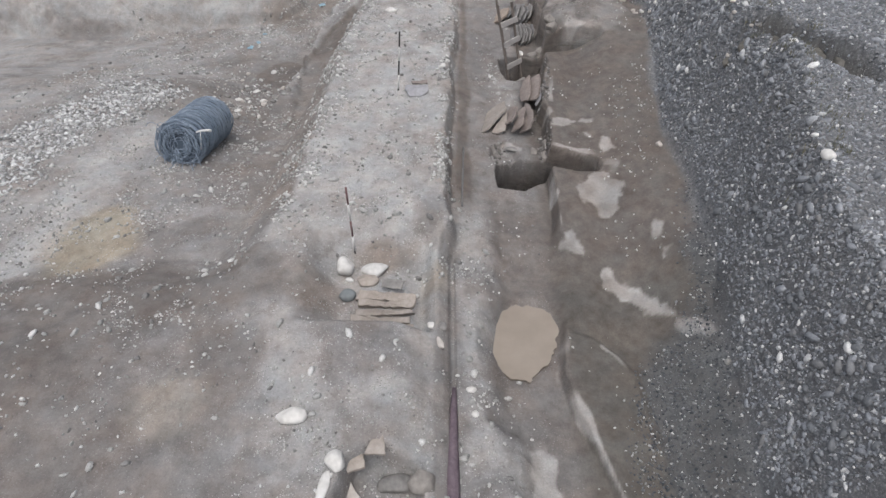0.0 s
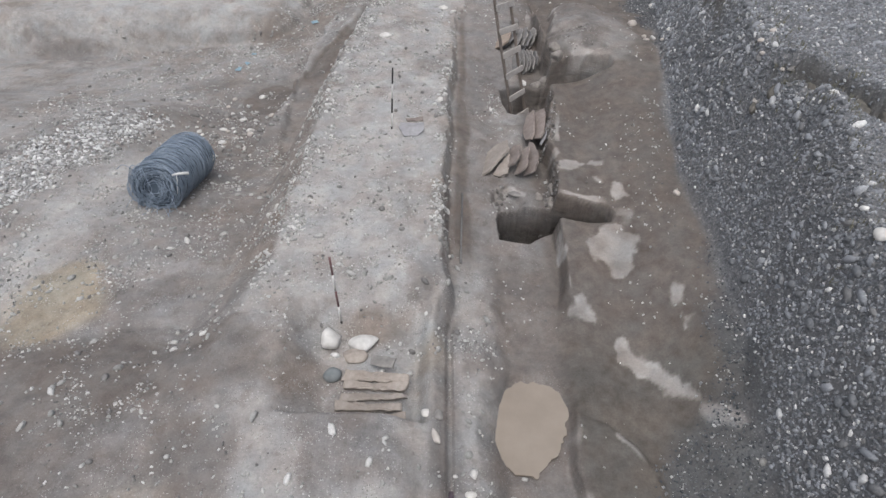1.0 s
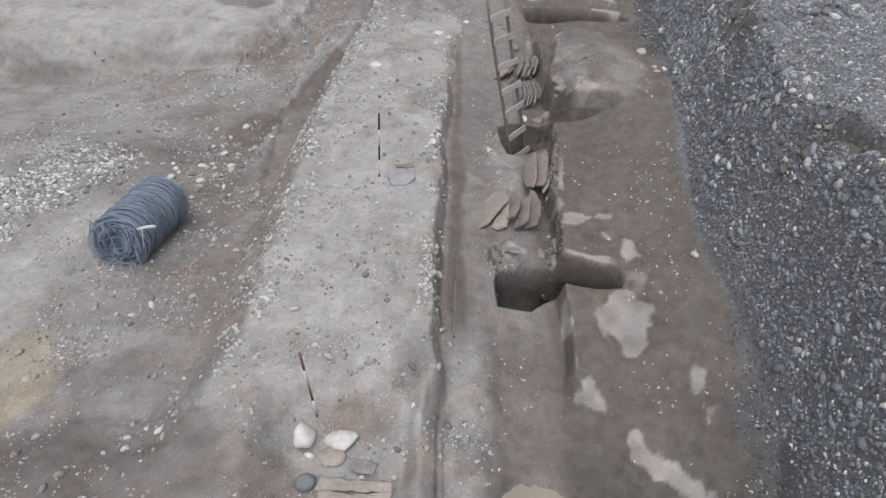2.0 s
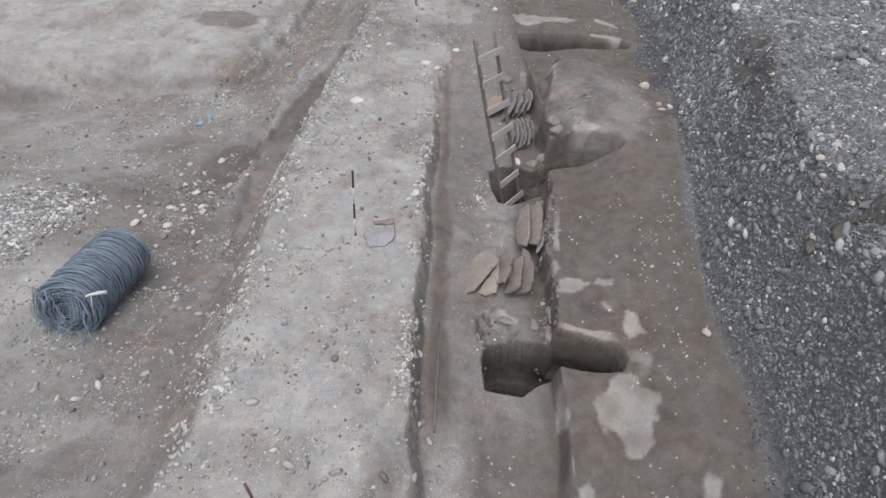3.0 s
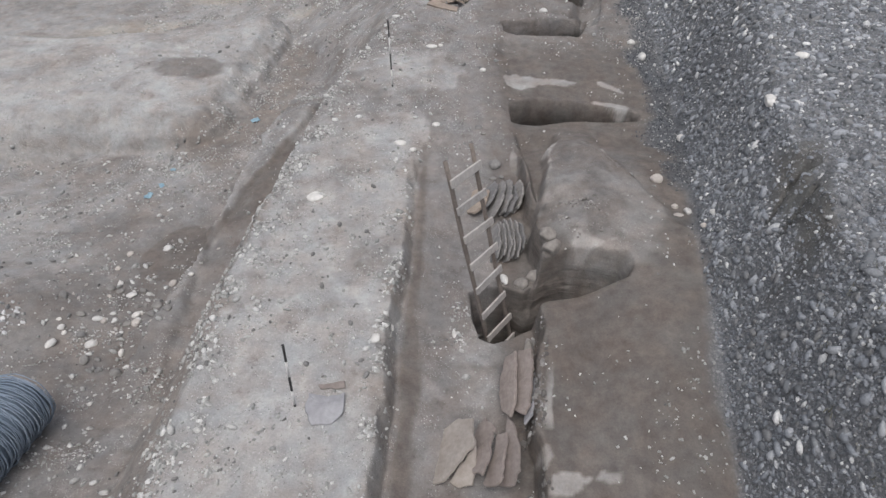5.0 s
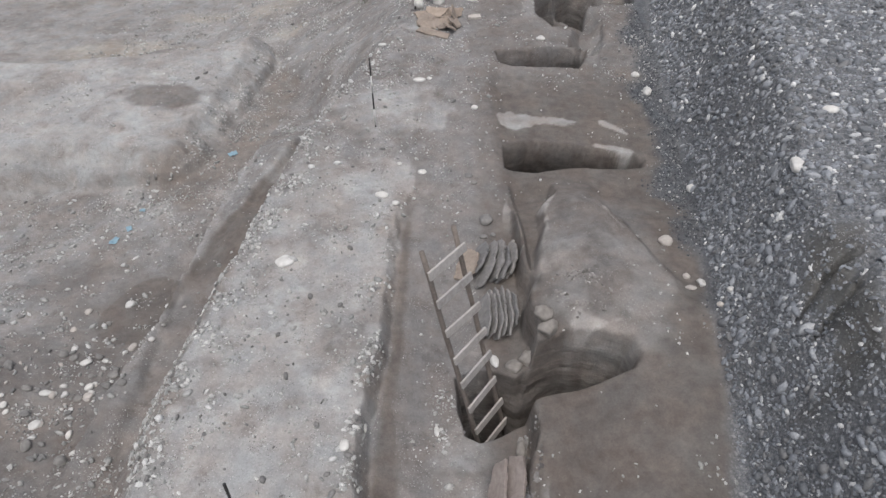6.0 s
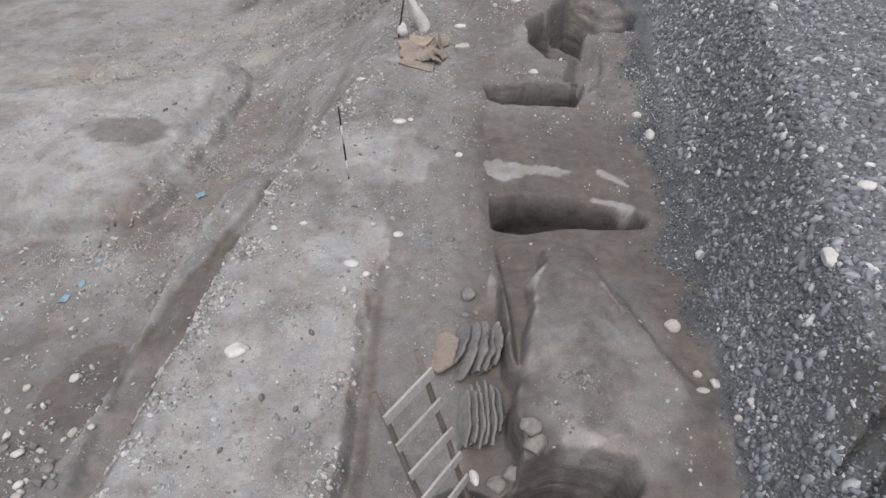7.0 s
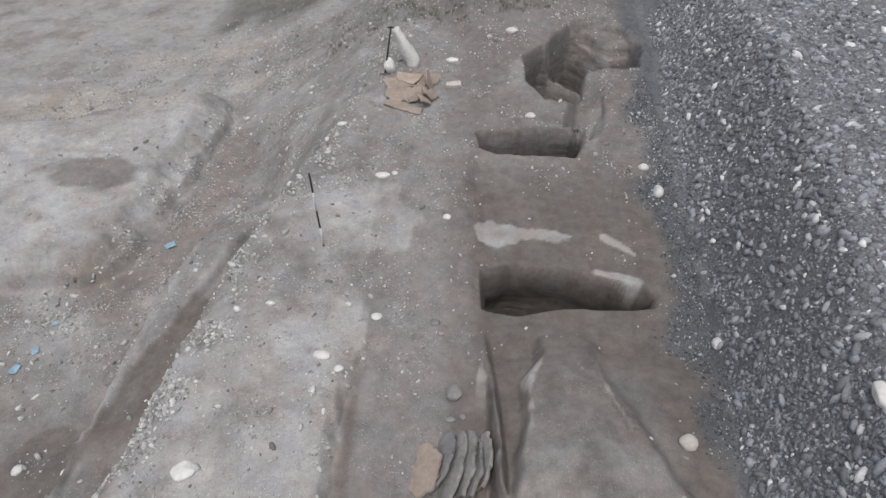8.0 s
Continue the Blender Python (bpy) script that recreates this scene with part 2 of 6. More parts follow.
def lobe_edge(y):
    return along(y, (2, 2.2), (2.87, 2.14), (3.3, 2.09), (3.65, 2.02), (3.91, 1.84), (4.1, 1.65), (4.25, 1.3))


def step_line(y):
    return along(y, (2, 1.66), (2.87, 1.44), (3.3, 1.32), (3.68, 1.24), (4.18, 1.31), (4.6, 1.36), (5.5, 1.42), (6.8, 1.48), (8.5, 1.56), (9.3, 1.68), (10.5, 1.78), (12, 1.76), (13.2, 1.70), (16, 1.66))


def bank_foot(y):
    return along(y, (0, 2.6), (2.6, 2.72), (3.8, 2.86), (5, 3.06), (6.3, 3.18), (7.6, 3.10), (10.3, 3.50), (11.6, 3.82), (13, 4.12), (14.7, 4.40), (15.8, 4.42), (17.5, 4.62), (19, 4.95), (30, 5.6))


def bank_crest(y):
    return along(y, (0, 3.3), (3, 3.36), (4.5, 3.44), (6.5, 3.70), (7.7, 3.62), (10, 3.98), (12.5, 4.62), (14.6, 5.1), (18, 5.7), (24, 6.6))


PIT_A = [(0.80, 7.30), (0.74, 7.05), (0.77, 6.69), (0.95, 6.64), (1.13, 6.60), (1.29, 6.70), (1.42, 6.76), (1.80, 6.74), (2.14, 6.73), (2.22, 6.90),
         (2.15, 7.06), (1.80, 7.14), (1.52, 7.22), (1.36, 7.28), (1.19, 7.32), (0.98, 7.34)]
PIT_B = [(1.73, 14.20), (1.71, 13.58), (2.14, 13.50), (2.65, 13.58), (3.21, 13.55), (3.66, 13.60), (3.72, 13.80), (3.62, 13.95), (3.23, 14.02), (2.73, 14.20), (2.07, 14.30)]
PIT_C = [(1.80, 16.98), (1.82, 16.62), (2.06, 16.46), (2.71, 16.40), (3.17, 16.35), (3.38, 16.75), (3.46, 17.12), (2.95, 17.05), (2.3, 17.02)]
PIT_D = [(2.66, 19.25), (2.66, 18.44), (2.90, 17.80), (3.23, 17.76), (3.58, 18.3), (3.74, 18.8), (3.70, 19.2), (3.35, 19.55), (3.08, 19.7)]
PIT_E = [(3.25, 19.95), (3.22, 19.75), (3.45, 19.35), (3.92, 18.82), (4.30, 18.72), (4.60, 18.85), (4.80, 19.4), (4.74, 20.3), (4.2, 20.8), (3.7, 20.5)]
PIT_L = [(0.98, 10.22), (1.00, 9.85), (1.08, 9.60), (1.22, 9.52), (1.36, 9.56), (1.66, 9.68), (2.00, 9.83), (2.31, 9.90), (2.67, 9.98), (2.76, 10.14),
         (2.72, 10.34), (2.45, 10.44), (2.09, 10.48), (1.82, 10.38), (1.60, 10.24), (1.45, 10.28), (1.2, 10.32)]
PUDDLE = [(0.54, 4.38), (0.63, 4.53), (0.79, 4.64), (1.01, 4.64), (1.21, 4.53), (1.31, 4.34), (1.24, 4.03), (1.12, 3.80), (1.01, 3.75), (0.90, 3.61), (0.71, 3.62), (0.58, 3.80), (0.51, 4.06)]
LEFT_BANK = [(-30, 15.2), (-8, 15.6), (-5.0, 15.95), (-4.2, 15.9), (-3.95, 16.6), (-3.75, 18.1), (-3.35, 20.3), (-3.7, 20.9), (-4.6, 20.4), (-5.3, 19.9), (-7.3, 19.3), (-30, 18.5)]


CRACKS = [[(4.12, 10.06), (3.96, 10.0), (3.85, 9.9), (3.74, 9.78)], [(4.02, 9.74), (3.88, 9.66), (3.74, 9.52)], [(3.82, 6.98), (3.70, 7.05), (3.54, 7.22)], [(3.80, 6.78), (3.70, 6.90), (3.58, 7.0)]]


def scarp(x, y):
    """How far a point lies below the little broken edge of earth at the top of the bank."""
    edge = along(y, (5.2, 4.45), (5.77, 4.24), (6.05, 4.10), (6.48, 3.99), (6.88, 3.87), (7.02, 3.74), (7.12, 3.56))
    return edge - x + 0.10 * rough_noise(x, y, 0.35, 82, 4)


def bare_earth(x, y):
    """Caked earth free of gravel along the crest of the bank."""
    d = scarp(x, y)
    first = ease(-0.06, 0.02, d) * ease(0.34, 0.10, d + 0.2 * rough_noise(x, y, 0.4, 84, 4)) * ease(5.2, 5.7, y) * ease(7.22, 7.08, y)
    m = ease(0.20, 0.04, np.abs(x - bank_crest(y) + 0.04) + 0.25 * rough_noise(x, y, 0.5, 83, 4))
    return 0.9 * np.maximum(first, m * ease(8.6, 9.2, y) * ease(11.0, 10.2, y))


def ledge_line(y):
    return along(y, (9, -3.3), (10.7, -3.2), (12.1, -3.05), (14.2, -2.96), (16, -2.7), (18, -2.5))


BROWN = [(-5.2, 15.4), (-4.5, 16.1), (-3.82, 16.6), (-3.31, 17.2), (-3.19, 18.1), (-3.3, 20.2), (-2.5, 19.4), (-2.57, 16.8), (-3.09, 15.9), (-3.63, 14.9)]


def bare_height(x, y):
    top = along(y, (0, 0.05), (4, 0.05), (6, 0.0), (10, -0.05), (12, -0.20), (15, -0.25), (18, -0.30), (22, -0.55), (30, -1.2), (80, -2))
    # the lower terrace, reached by a slope from the strip's outer edge
    low = along(y, (3.4, 0.05), (4.6, -0.2), (5.3, -0.48), (6.5, -0.62), (8, -0.95), (10, -1.6), (12, -1.92), (14, -2.08), (17, -2.2), (20, -2.3), (26, -2.6), (60, -4))
    low = low + along(y, (4, -0.05), (5, -0.15), (7, 0.1), (8, 0.22), (10, 0.55), (11, 0.5), (13, -0.05), (15, -0.25), (22, -0.5)) * ease(0.1, 2.6, -3.2 - x)
    ledge = along(y, (9.0, 0), (10.5, 0.34), (16, 0.36), (18, 0))
    ledge_edge = ledge_line(y) + 0.05 * ripple(x, y, 0.35, 5) + 0.02 * ripple(x, y, 0.12, 6)
    low = low + ledge * ease(-0.03, 0.03, x - ledge_edge) * (1 + 0.9 * ease(0, 0.8, x - ledge_edge) * ease(12, 14, y))
    foot = along(y, (4, -3.0), (5, -2.8), (7, -2.6), (8.5, -2.65), (10, -2.65), (11.5, -2.4), (12.5, -2.15), (14, -1.75), (15.5, -1.45), (16.5, -1.35), (17.5, -1.8), (18.3, -2.2), (20, -3.1), (26, -3.5)) + 0.05 * rough_noise(x, y, 0.4, 23, 3)
    edge = strip_left(y) + 0.07 * rough_noise(x, y, 0.5, 21, 3)
    u = np.clip((x - foot) / (edge - foot), 0, 1)
    z = low + (top - low) * (0.8 * u + 0.2 * u * u * (3 - 2 * u))
    z = z - 0.12 * ease(0.07, -0.09, gully(x, y) + 0.05 * rough_noise(x, y, 0.4, 33, 3)) * ease(9, 10.5, y) * ease(17.5, 16, y)
    sd = inside(x, y, LEFT_BANK) + 0.15 * rough_noise(x, y, 0.8, 31, 3) + 0.10 * rough_noise(x, y, 0.5, 32, 5) * ease(-6.5, -4.6, x) + 0.45 * ease(-4.6, -5.6, x) * rough_noise(x, y, 1.6, 35, 3)
    z = z + np.maximum(-1.74 - 0.03 * (x + 4) - z, 0) * (0.45 * ease(-0.34, -0.16, sd) + 0.55 * ease(-0.22, 0.28, sd))
    z = z - 0.20 * ease(-0.55, -0.05, x) * ease(5.8, 4.6, y)
    # the trench beside the strip, its raised side and the gravel bank
    floor = along(y, (0, -0.5), (2.5, -0.54), (3.3, -0.57), (3.7, -0.55), (4.6, -0.54), (5.5, -0.5), (7.5, -0.47), (11, -0.42), (12.2, -0.36), (13.2, -0.26), (16, -0.24), (18, -0.3), (20, -0.4), (30, -1.2), (80, -2))
    kerb = ease(0.16, -0.20, x - kerb_edge(y) + 0.12 * rough_noise(x, y, 0.45, 8, 4)) * ease(6.6, 5.4, y) * ease(0, 2, y)
    floor = floor + kerb * (along(y, (2, -0.26), (3.5, -0.28), (5, -0.33), (6, -0.36)) + 0.03 * rough_noise(x, y, 0.3, 9, 4) - floor) - 0.06 * ease(0.045, 0.02, np.abs(x - 0.10)) * ease(5.4, 4.8, y)
    right = strip_right(y) + 0.03 + 0.05 * rough_noise(x, y, 0.4, 41, 3) + 0.03 * rough_noise(x, y, 0.13, 43, 2)
    wide = 0.06 + 0.44 * ease(12.4, 13.6, y) + 0.09 * ease(5.6, 5.0, y)
    floor = floor + 0.11 * np.exp(-np.maximum(x - right - 0.07, 0) / 0.35) * ease(5.2, 5.8, y) * ease(12.4, 11.5, y)
    z = np.where(x > right - 0.6, z + (floor - z) * ease(-wide, wide, x - right), z)
    side = along(y, (2, -0.47), (4, -0.47), (5, -0.40), (6, -0.18), (8, -0.08), (9.5, 0.02), (10.5, 0.02), (12.3, -0.05), (13.2, -0.30), (14, -0.36), (16, -0.33), (18, -0.25), (22, -0.3), (30, -1))
    side = side + 0.13 * ease(1.9, 2.9, x) * along(y, (2, 0), (6, 0.6), (8, 1), (11, 1.3), (12.5, 0.2), (14, 0.2))
    side = side + 0.40 * ease(2.1, 3.0, x) * along(y, (2, 1), (5, 0.9), (6, 0.3), (6.5, 0)) + 0.06 * ease(0.05, -0.06, x - lobe_edge(y) + 0.06 * rough_noise(x, y, 0.3, 52, 3)) * ease(4.3, 4.0, y)
    ridge = along(y, (10.5, 2.15), (11.2, 2.35), (12.3, 2.50), (13.2, 2.6))
    side = side + along(y, (10.3, -0.10), (10.5, 0.0), (10.75, 0.21), (11.1, 0.21), (12, 0.15), (13, 0.06), (13.4, 0)) * np.exp(-((x - ridge) / 0.5) ** 2)
    side = side + 0.06 * ease(0.9, 0.3, np.abs(x - ridge)) * ease(10.2, 10.6, y) * ease(13.2, 12.6, y) * rough_noise(x * 1.8, y, 0.5, 53, 4)
    soft = 0.04 + 0.10 * ease(12.8, 13.6, y) + 0.10 * ease(5.9, 5.2, y) * ease(4.2, 4.5, y)
    shelf = ease(-soft, soft, x - step_line(y) - (0.04 + 0.05 * ease(7.4, 8.2, y)) * rough_noise(x, y, 0.35, 51, 4))
    z = z + (side - z) * shelf
    # hollow beside the mound, and the mound's outer flank
    gap = ease(-0.05, 0.06, x - step_line(y) - 0.06) * ease(0.06, -0.06, x - along(y, (11.3, 1.86), (11.64, 1.95), (12.07, 2.06), (12.6, 2.10), (12.9, 2.28)) - 0.05 * rough_noise(x, y, 0.3, 54, 3)) * ease(10.9, 11.5, y) * ease(13.3, 13.0, y)
    z = z - 0.20 * gap
    out = along(y, (9.8, 2.9), (10.6, 3.48), (11.33, 3.22), (11.7, 3.08), (12.3, 2.88), (13.1, 2.84))
    out = out + 0.13 * rough_noise(x, y, 0.4, 55, 4)
    z = z - 0.12 * ease(-0.06, 0.13, x - out) * ease(10.4, 11.2, y) * ease(13.3, 12.9, y)
    f, c = bank_foot(y) + 0.08 * rough_noise(x, y, 0.7, 61, 3), bank_crest(y) + 0.10 * rough_noise(x, y, 0.8, 62, 3)
    crest = along(y, (0, 1.6), (4.5, 1.62), (6, 1.95), (7.7, 1.82), (10, 1.55), (12.5, 1.38), (14.6, 1.36), (18, 1.2), (24, 1.0), (40, 0))
    w = np.clip((x - f) / (c - f), 0, 1)
    up = 0.55 * w + 0.45 * w * w * (3 - 2 * w)
    # where the top of the bank has broken away in a little scarp of bare earth
    broken = 0.6 * ease(9.1, 9.4, y) * ease(10.4, 10.0, y)
    up = up - broken * 0.16 * ease(0.55, 0.8, w) * ease(1.0, 0.93, w + 0.10 * rough_noise(x, y, 0.3, 63, 3))
    beyond = np.maximum(x - c, 0)
    z = z + (crest + 0.3 * (1 - np.exp(-0.7 * beyond)) - z) * up
    d = scarp(x, y)
    z = z - 0.20 * ease(-0.02, 0.05, d) * ease(0.50, 0.08, d) * ease(5.2, 5.8, y) * ease(7.22, 7.08, y)
    return z


def gully(x, y):
    """Distance from the wet runnel between the ledge and the strip, less its half width; past y 17 it follows the
    strip's shaded edge.
    """
    mid = along(y, (9, -2.50), (11.5, -2.62), (12.3, -2.62), (13.0, -2.50), (13.8, -2.35), (14.3, -2.05), (15.3, -1.78), (16.6, -1.42), (17.5, -1.08), (18.5, -0.74), (20, -0.5))
    half = along(y, (9, 0.22), (12, 0.36), (13.0, 0.43), (13.8, 0.43), (14.3, 0.32), (15.3, 0.26), (16.6, 0.18), (17.5, 0.12), (20, 0.08))
    return np.abs(x - mid) - half


def damp_and_shade_mask(x, y):
    wob = 0.10 * rough_noise(x, y, 0.7, 71, 4)
    m = ease(0.08, 0.17, x - strip_right(y) - 0.5 * wob * ease(11, 13, y) - 0.05 * rough_noise(x, y, 0.3, 73, 3)) * ease(0.25, -0.1, x - bank_foot(y) + wob)
    m = m * (1 - 0.9 * ease(0.08, -0.08, x - kerb_edge(y) - wob + 0.06 * rough_noise(x, y, 0.2, 74, 3)) * ease(6.6, 5.8, y + 2 * wob))
    m = m * (1 - 0.7 * ease(0.36, 0.44, x + wob) * ease(1.4, 1.2, x) * ease(5.6, 6.6, y)) * (1 - 0.4 * ease(1.4, 1.2, x) * ease(6.2, 5.4, y))
    m = m * (1 - 0.45 * ease(1.1, 0.7, np.hypot((x - 2.65) / 0.8, (y - 11.6) / 1.5) + wob))
    m = m * (1 - 0.45 * ease(12.0, 13.4, y + 3 * wob) * ease(0.1, -0.2, x - step_line(y)))
    m = m * (1 - 0.55 * ease(15.3, 16.6, y + 3 * wob))
    # wet runnel; past y 17 the dark tone paints the shade under the strip's edge
    ditch_and_shade = ease(0.06, -0.06, gully(x, y) + 0.6 * wob) * (0.30 + 0.70 * ease(12.4, 13.0, y + 2 * wob) * ease(15.0, 14.4, y + 2 * wob)) * ease(8.0, 9.0, y) * ease(20.2, 18.2, y)
    low = 0.6 * ease(-0.6, 0.25, rough_noise(x, y, 1.2, 75, 4)) * ease(-3.0, -3.12, x) * ease(8.0, 9.0, y) * ease(14.8, 13.2, y) * ease(-6.0, -4.6, x)
    low = np.maximum(low, 0.6 * ease(-0.3, 0.3, rough_noise(x, y, 1.0, 76, 4) + 0.1) * ease(-1.5, -2.1, x) * ease(4.6, 3.6, y))
    low = np.maximum(low, 0.5 * ease(-0.15, 0.2, inside(x, y, BROWN) + 3 * wob))
    low = np.maximum(low, 0.75 * ease(-2.4, -3.1, x + 4 * wob) * ease(4.9, 4.2, y + 3 * wob) * (0.6 + 0.4 * ease(-0.4, 0.3, rough_noise(x, y, 0.8, 77, 4))))
    oval = 0.75 * ease(1.12, 0.85, np.hypot((x + 4.95) / 0.85, (y - 17.85) / 0.50) + 3.5 * wob)
    gutter = 0.5 * ease(-0.12, -0.06, x) * ease(0.09, 0.06, x) * ease(5.2, 4.9, y)
    pool = np.maximum(ease(1.0, 0.85, np.hypot((x + 3.55) / 0.62, (y - 12.35) / 0.75) + 2 * wob), 0.8 * ease(1.1, 0.5, np.hypot((x + 3.7) / 2.6, (y - 4.5) / 0.75) + 2 * wob))
    return np.maximum(np.maximum(m, np.maximum(ditch_and_shade, 0.95 * pool)), np.maximum(np.maximum(oval, gutter), low))


def bank_mask(x, y):
    return ease(-0.1, 0.1, x - bank_foot(y) + 0.12 * rough_noise(x, y, 0.5, 81, 3))


def grit_mask(x, y):
    """Fine gravel that has run out over the trench floor from the foot of the bank."""
    reach = along(y, (2, 1.25), (3.2, 1.05), (3.9, 0.6), (4.5, 0.25), (5.4, 0.22), (6.4, 0.05), (7.5, -0.08), (9, -0.05), (11.5, 0.05), (13, 0.4), (16, 0.5), (20, 0.4))
    d = bank_foot(y) - x + 0.28 * rough_noise(x, y, 0.6, 91, 4)
    return ease(reach + 0.12, reach - 0.25, d)


def ground_height(x, y, fine=True):
    z = bare_height(x, y)
    deep_a, deep_l = -2.0 - 0.8 * ease(1.5, 1.3, x), -1.2 - 0.8 * ease(1.65, 1.4, x)
    z = z - 0.11 * ease(1.0, 0.7, np.hypot((x - 0.90) / 0.24, (y - 7.46) / 0.26) + 0.3 * rough_noise(x, y, 0.2, 107, 3))
    for outline, bottom, wall in ((PIT_A, deep_a, 0.10), (PIT_B, -1.75, 0.11), (PIT_L, deep_l, 0.19), (PIT_C, -1.7, 0.12), (PIT_D, -1.35, 0.13)):
        sd = inside(x, y, outline) + 0.030 * rough_noise(x, y, 0.45, 101, 3)
        sheer = 0.45 * ease(-0.01, 0.5 * wall, sd) + 0.55 * ease(0.4 * wall, 1.3 * wall, sd)
        z = np.minimum(z, z + (bottom - z) * sheer)
    # the scoop that joins two of the far pits, and the pit with a stepped far wall
    z = z - 0.32 * ease(0.34, 0.08, near_line(x, y, [(3.36, 17.05), (3.52, 17.5), (3.60, 18.2)])) * ease(0.02, -0.06, inside(x, y, PIT_C))
    sd = inside(x, y, PIT_E) + 0.05 * rough_noise(x, y, 0.4, 104, 3)
    brink = near_line(x, y, [(3.22, 19.8), (3.45, 19.35), (3.92, 18.82), (4.3, 18.72), (4.7, 18.9)]) + 0.06 * rough_noise(x, y, 0.4, 105, 3)
    ramp_e = -1.6 + 0.75 * ease(0.62, 0.76, brink) + 0.25 * ease(0.78, 0.86, brink) + 0.2 * ease(0.9, 1.0, brink) + 0.1 * ease(1.0, 1.6, brink)
    z = z + (np.minimum(ramp_e, z) - z) * ease(-0.03, 0.12, sd)
    z = z + (np.minimum(z, -1.0) - z) * ease(0.24, 0.10, near_line(x, y, [(3.34, 19.62), (3.62, 19.22), (3.80, 18.9)]))
    # the cut round the stacked slabs, the little pit at the edge and the puddle's hollow
    cut = ease(-1.62, -1.12, x + 0.08 * ripple(x, y, 0.3, 7)) * ease(-0.05, -0.26, x) * ease(3.93, 3.99, y + 0.02 * ripple(x, y, 0.2, 9)) * ease(5.75, 4.9, y + 0.1 * ripple(x, y, 0.4, 12))
    z = z - 0.32 * cut
    hole = inside(x, y, [(-0.95, 2.0), (-0.85, 2.5), (-0.6, 2.64), (-0.2, 2.52), (-0.1, 2.0)])
    z = z - 0.3 * ease(0.0, 0.12, hole)
    z = z - 0.09 * ease(-0.12, 0.15, inside(x, y, PUDDLE))
    if fine:
        damp, bank = damp_and_shade_mask(x, y), bank_mask(x, y)
        z = z + 0.035 * rough_noise(x, y, 1.1, 111, 3) * (1 - 0.5 * damp)
        z = z + (0.012 - 0.008 * damp + 0.03 * bank) * rough_noise(x, y, 0.16, 121, 3)
        z = z + 0.07 * bank * rough_noise(x, y, 0.6, 131, 4)
        for line in CRACKS:
            d = near_line(x, y, line) + 0.02 * rough_noise(x, y, 0.2, 133, 3)
            z = z - 0.16 * ease(0.035, 0.010, d) + 0.04 * ease(0.20, 0.05, d)
        lip = np.maximum(bare_earth(x, y) * (y < 8), ease(0.35, 0.0, np.abs(x - bank_crest(y))) * ease(9.0, 9.4, y) * ease(10.3, 9.9, y))
        z = z + 0.20 * lip * rough_noise(x, y, 0.35, 135, 4)
        z = z + 0.03 * ease(0.4, 0.1, np.abs(x - strip_left(y) + 0.1)) * rough_noise(x, y, 0.2, 137, 3)
        z = z + 0.02 * ease(-1.8, -2.6, x) * rough_noise(x, y, 0.35, 139, 3)
        worn = ease(0.5, 0.1, np.abs(inside(x, y, LEFT_BANK))) * ease(-5.6, -4.4, x) + ease(0.3, 0.05, np.abs(gully(x, y))) * ease(9, 10.5, y) * ease(19, 17.5, y)
        z = z + 0.04 * np.clip(worn, 0, 1) * rough_noise(x, y, 0.3, 140, 5)
    return z


def spaced(stretches, far_lo, far_hi):
    """Stretches of (end, step) from a start, and ever longer steps out to the far ends."""
    core = [stretches[0]]
    for end, step in stretches[1:]:
        n = max(1, round((end - core[-1]) / step))
        core += list(np.linspace(core[-1], end, n + 1)[1:])
    for end, side in ((far_hi, 1), (far_lo, -1)):
        d, p = 0.03, (core[-1] if side > 0 else core[0])
        while (end - p) * side > 0:
            d = min(d * 1.12, 40)
            p += d * side
            core.append(p) if side > 0 else core.insert(0, p)
    return np.array(core)


GRID = []


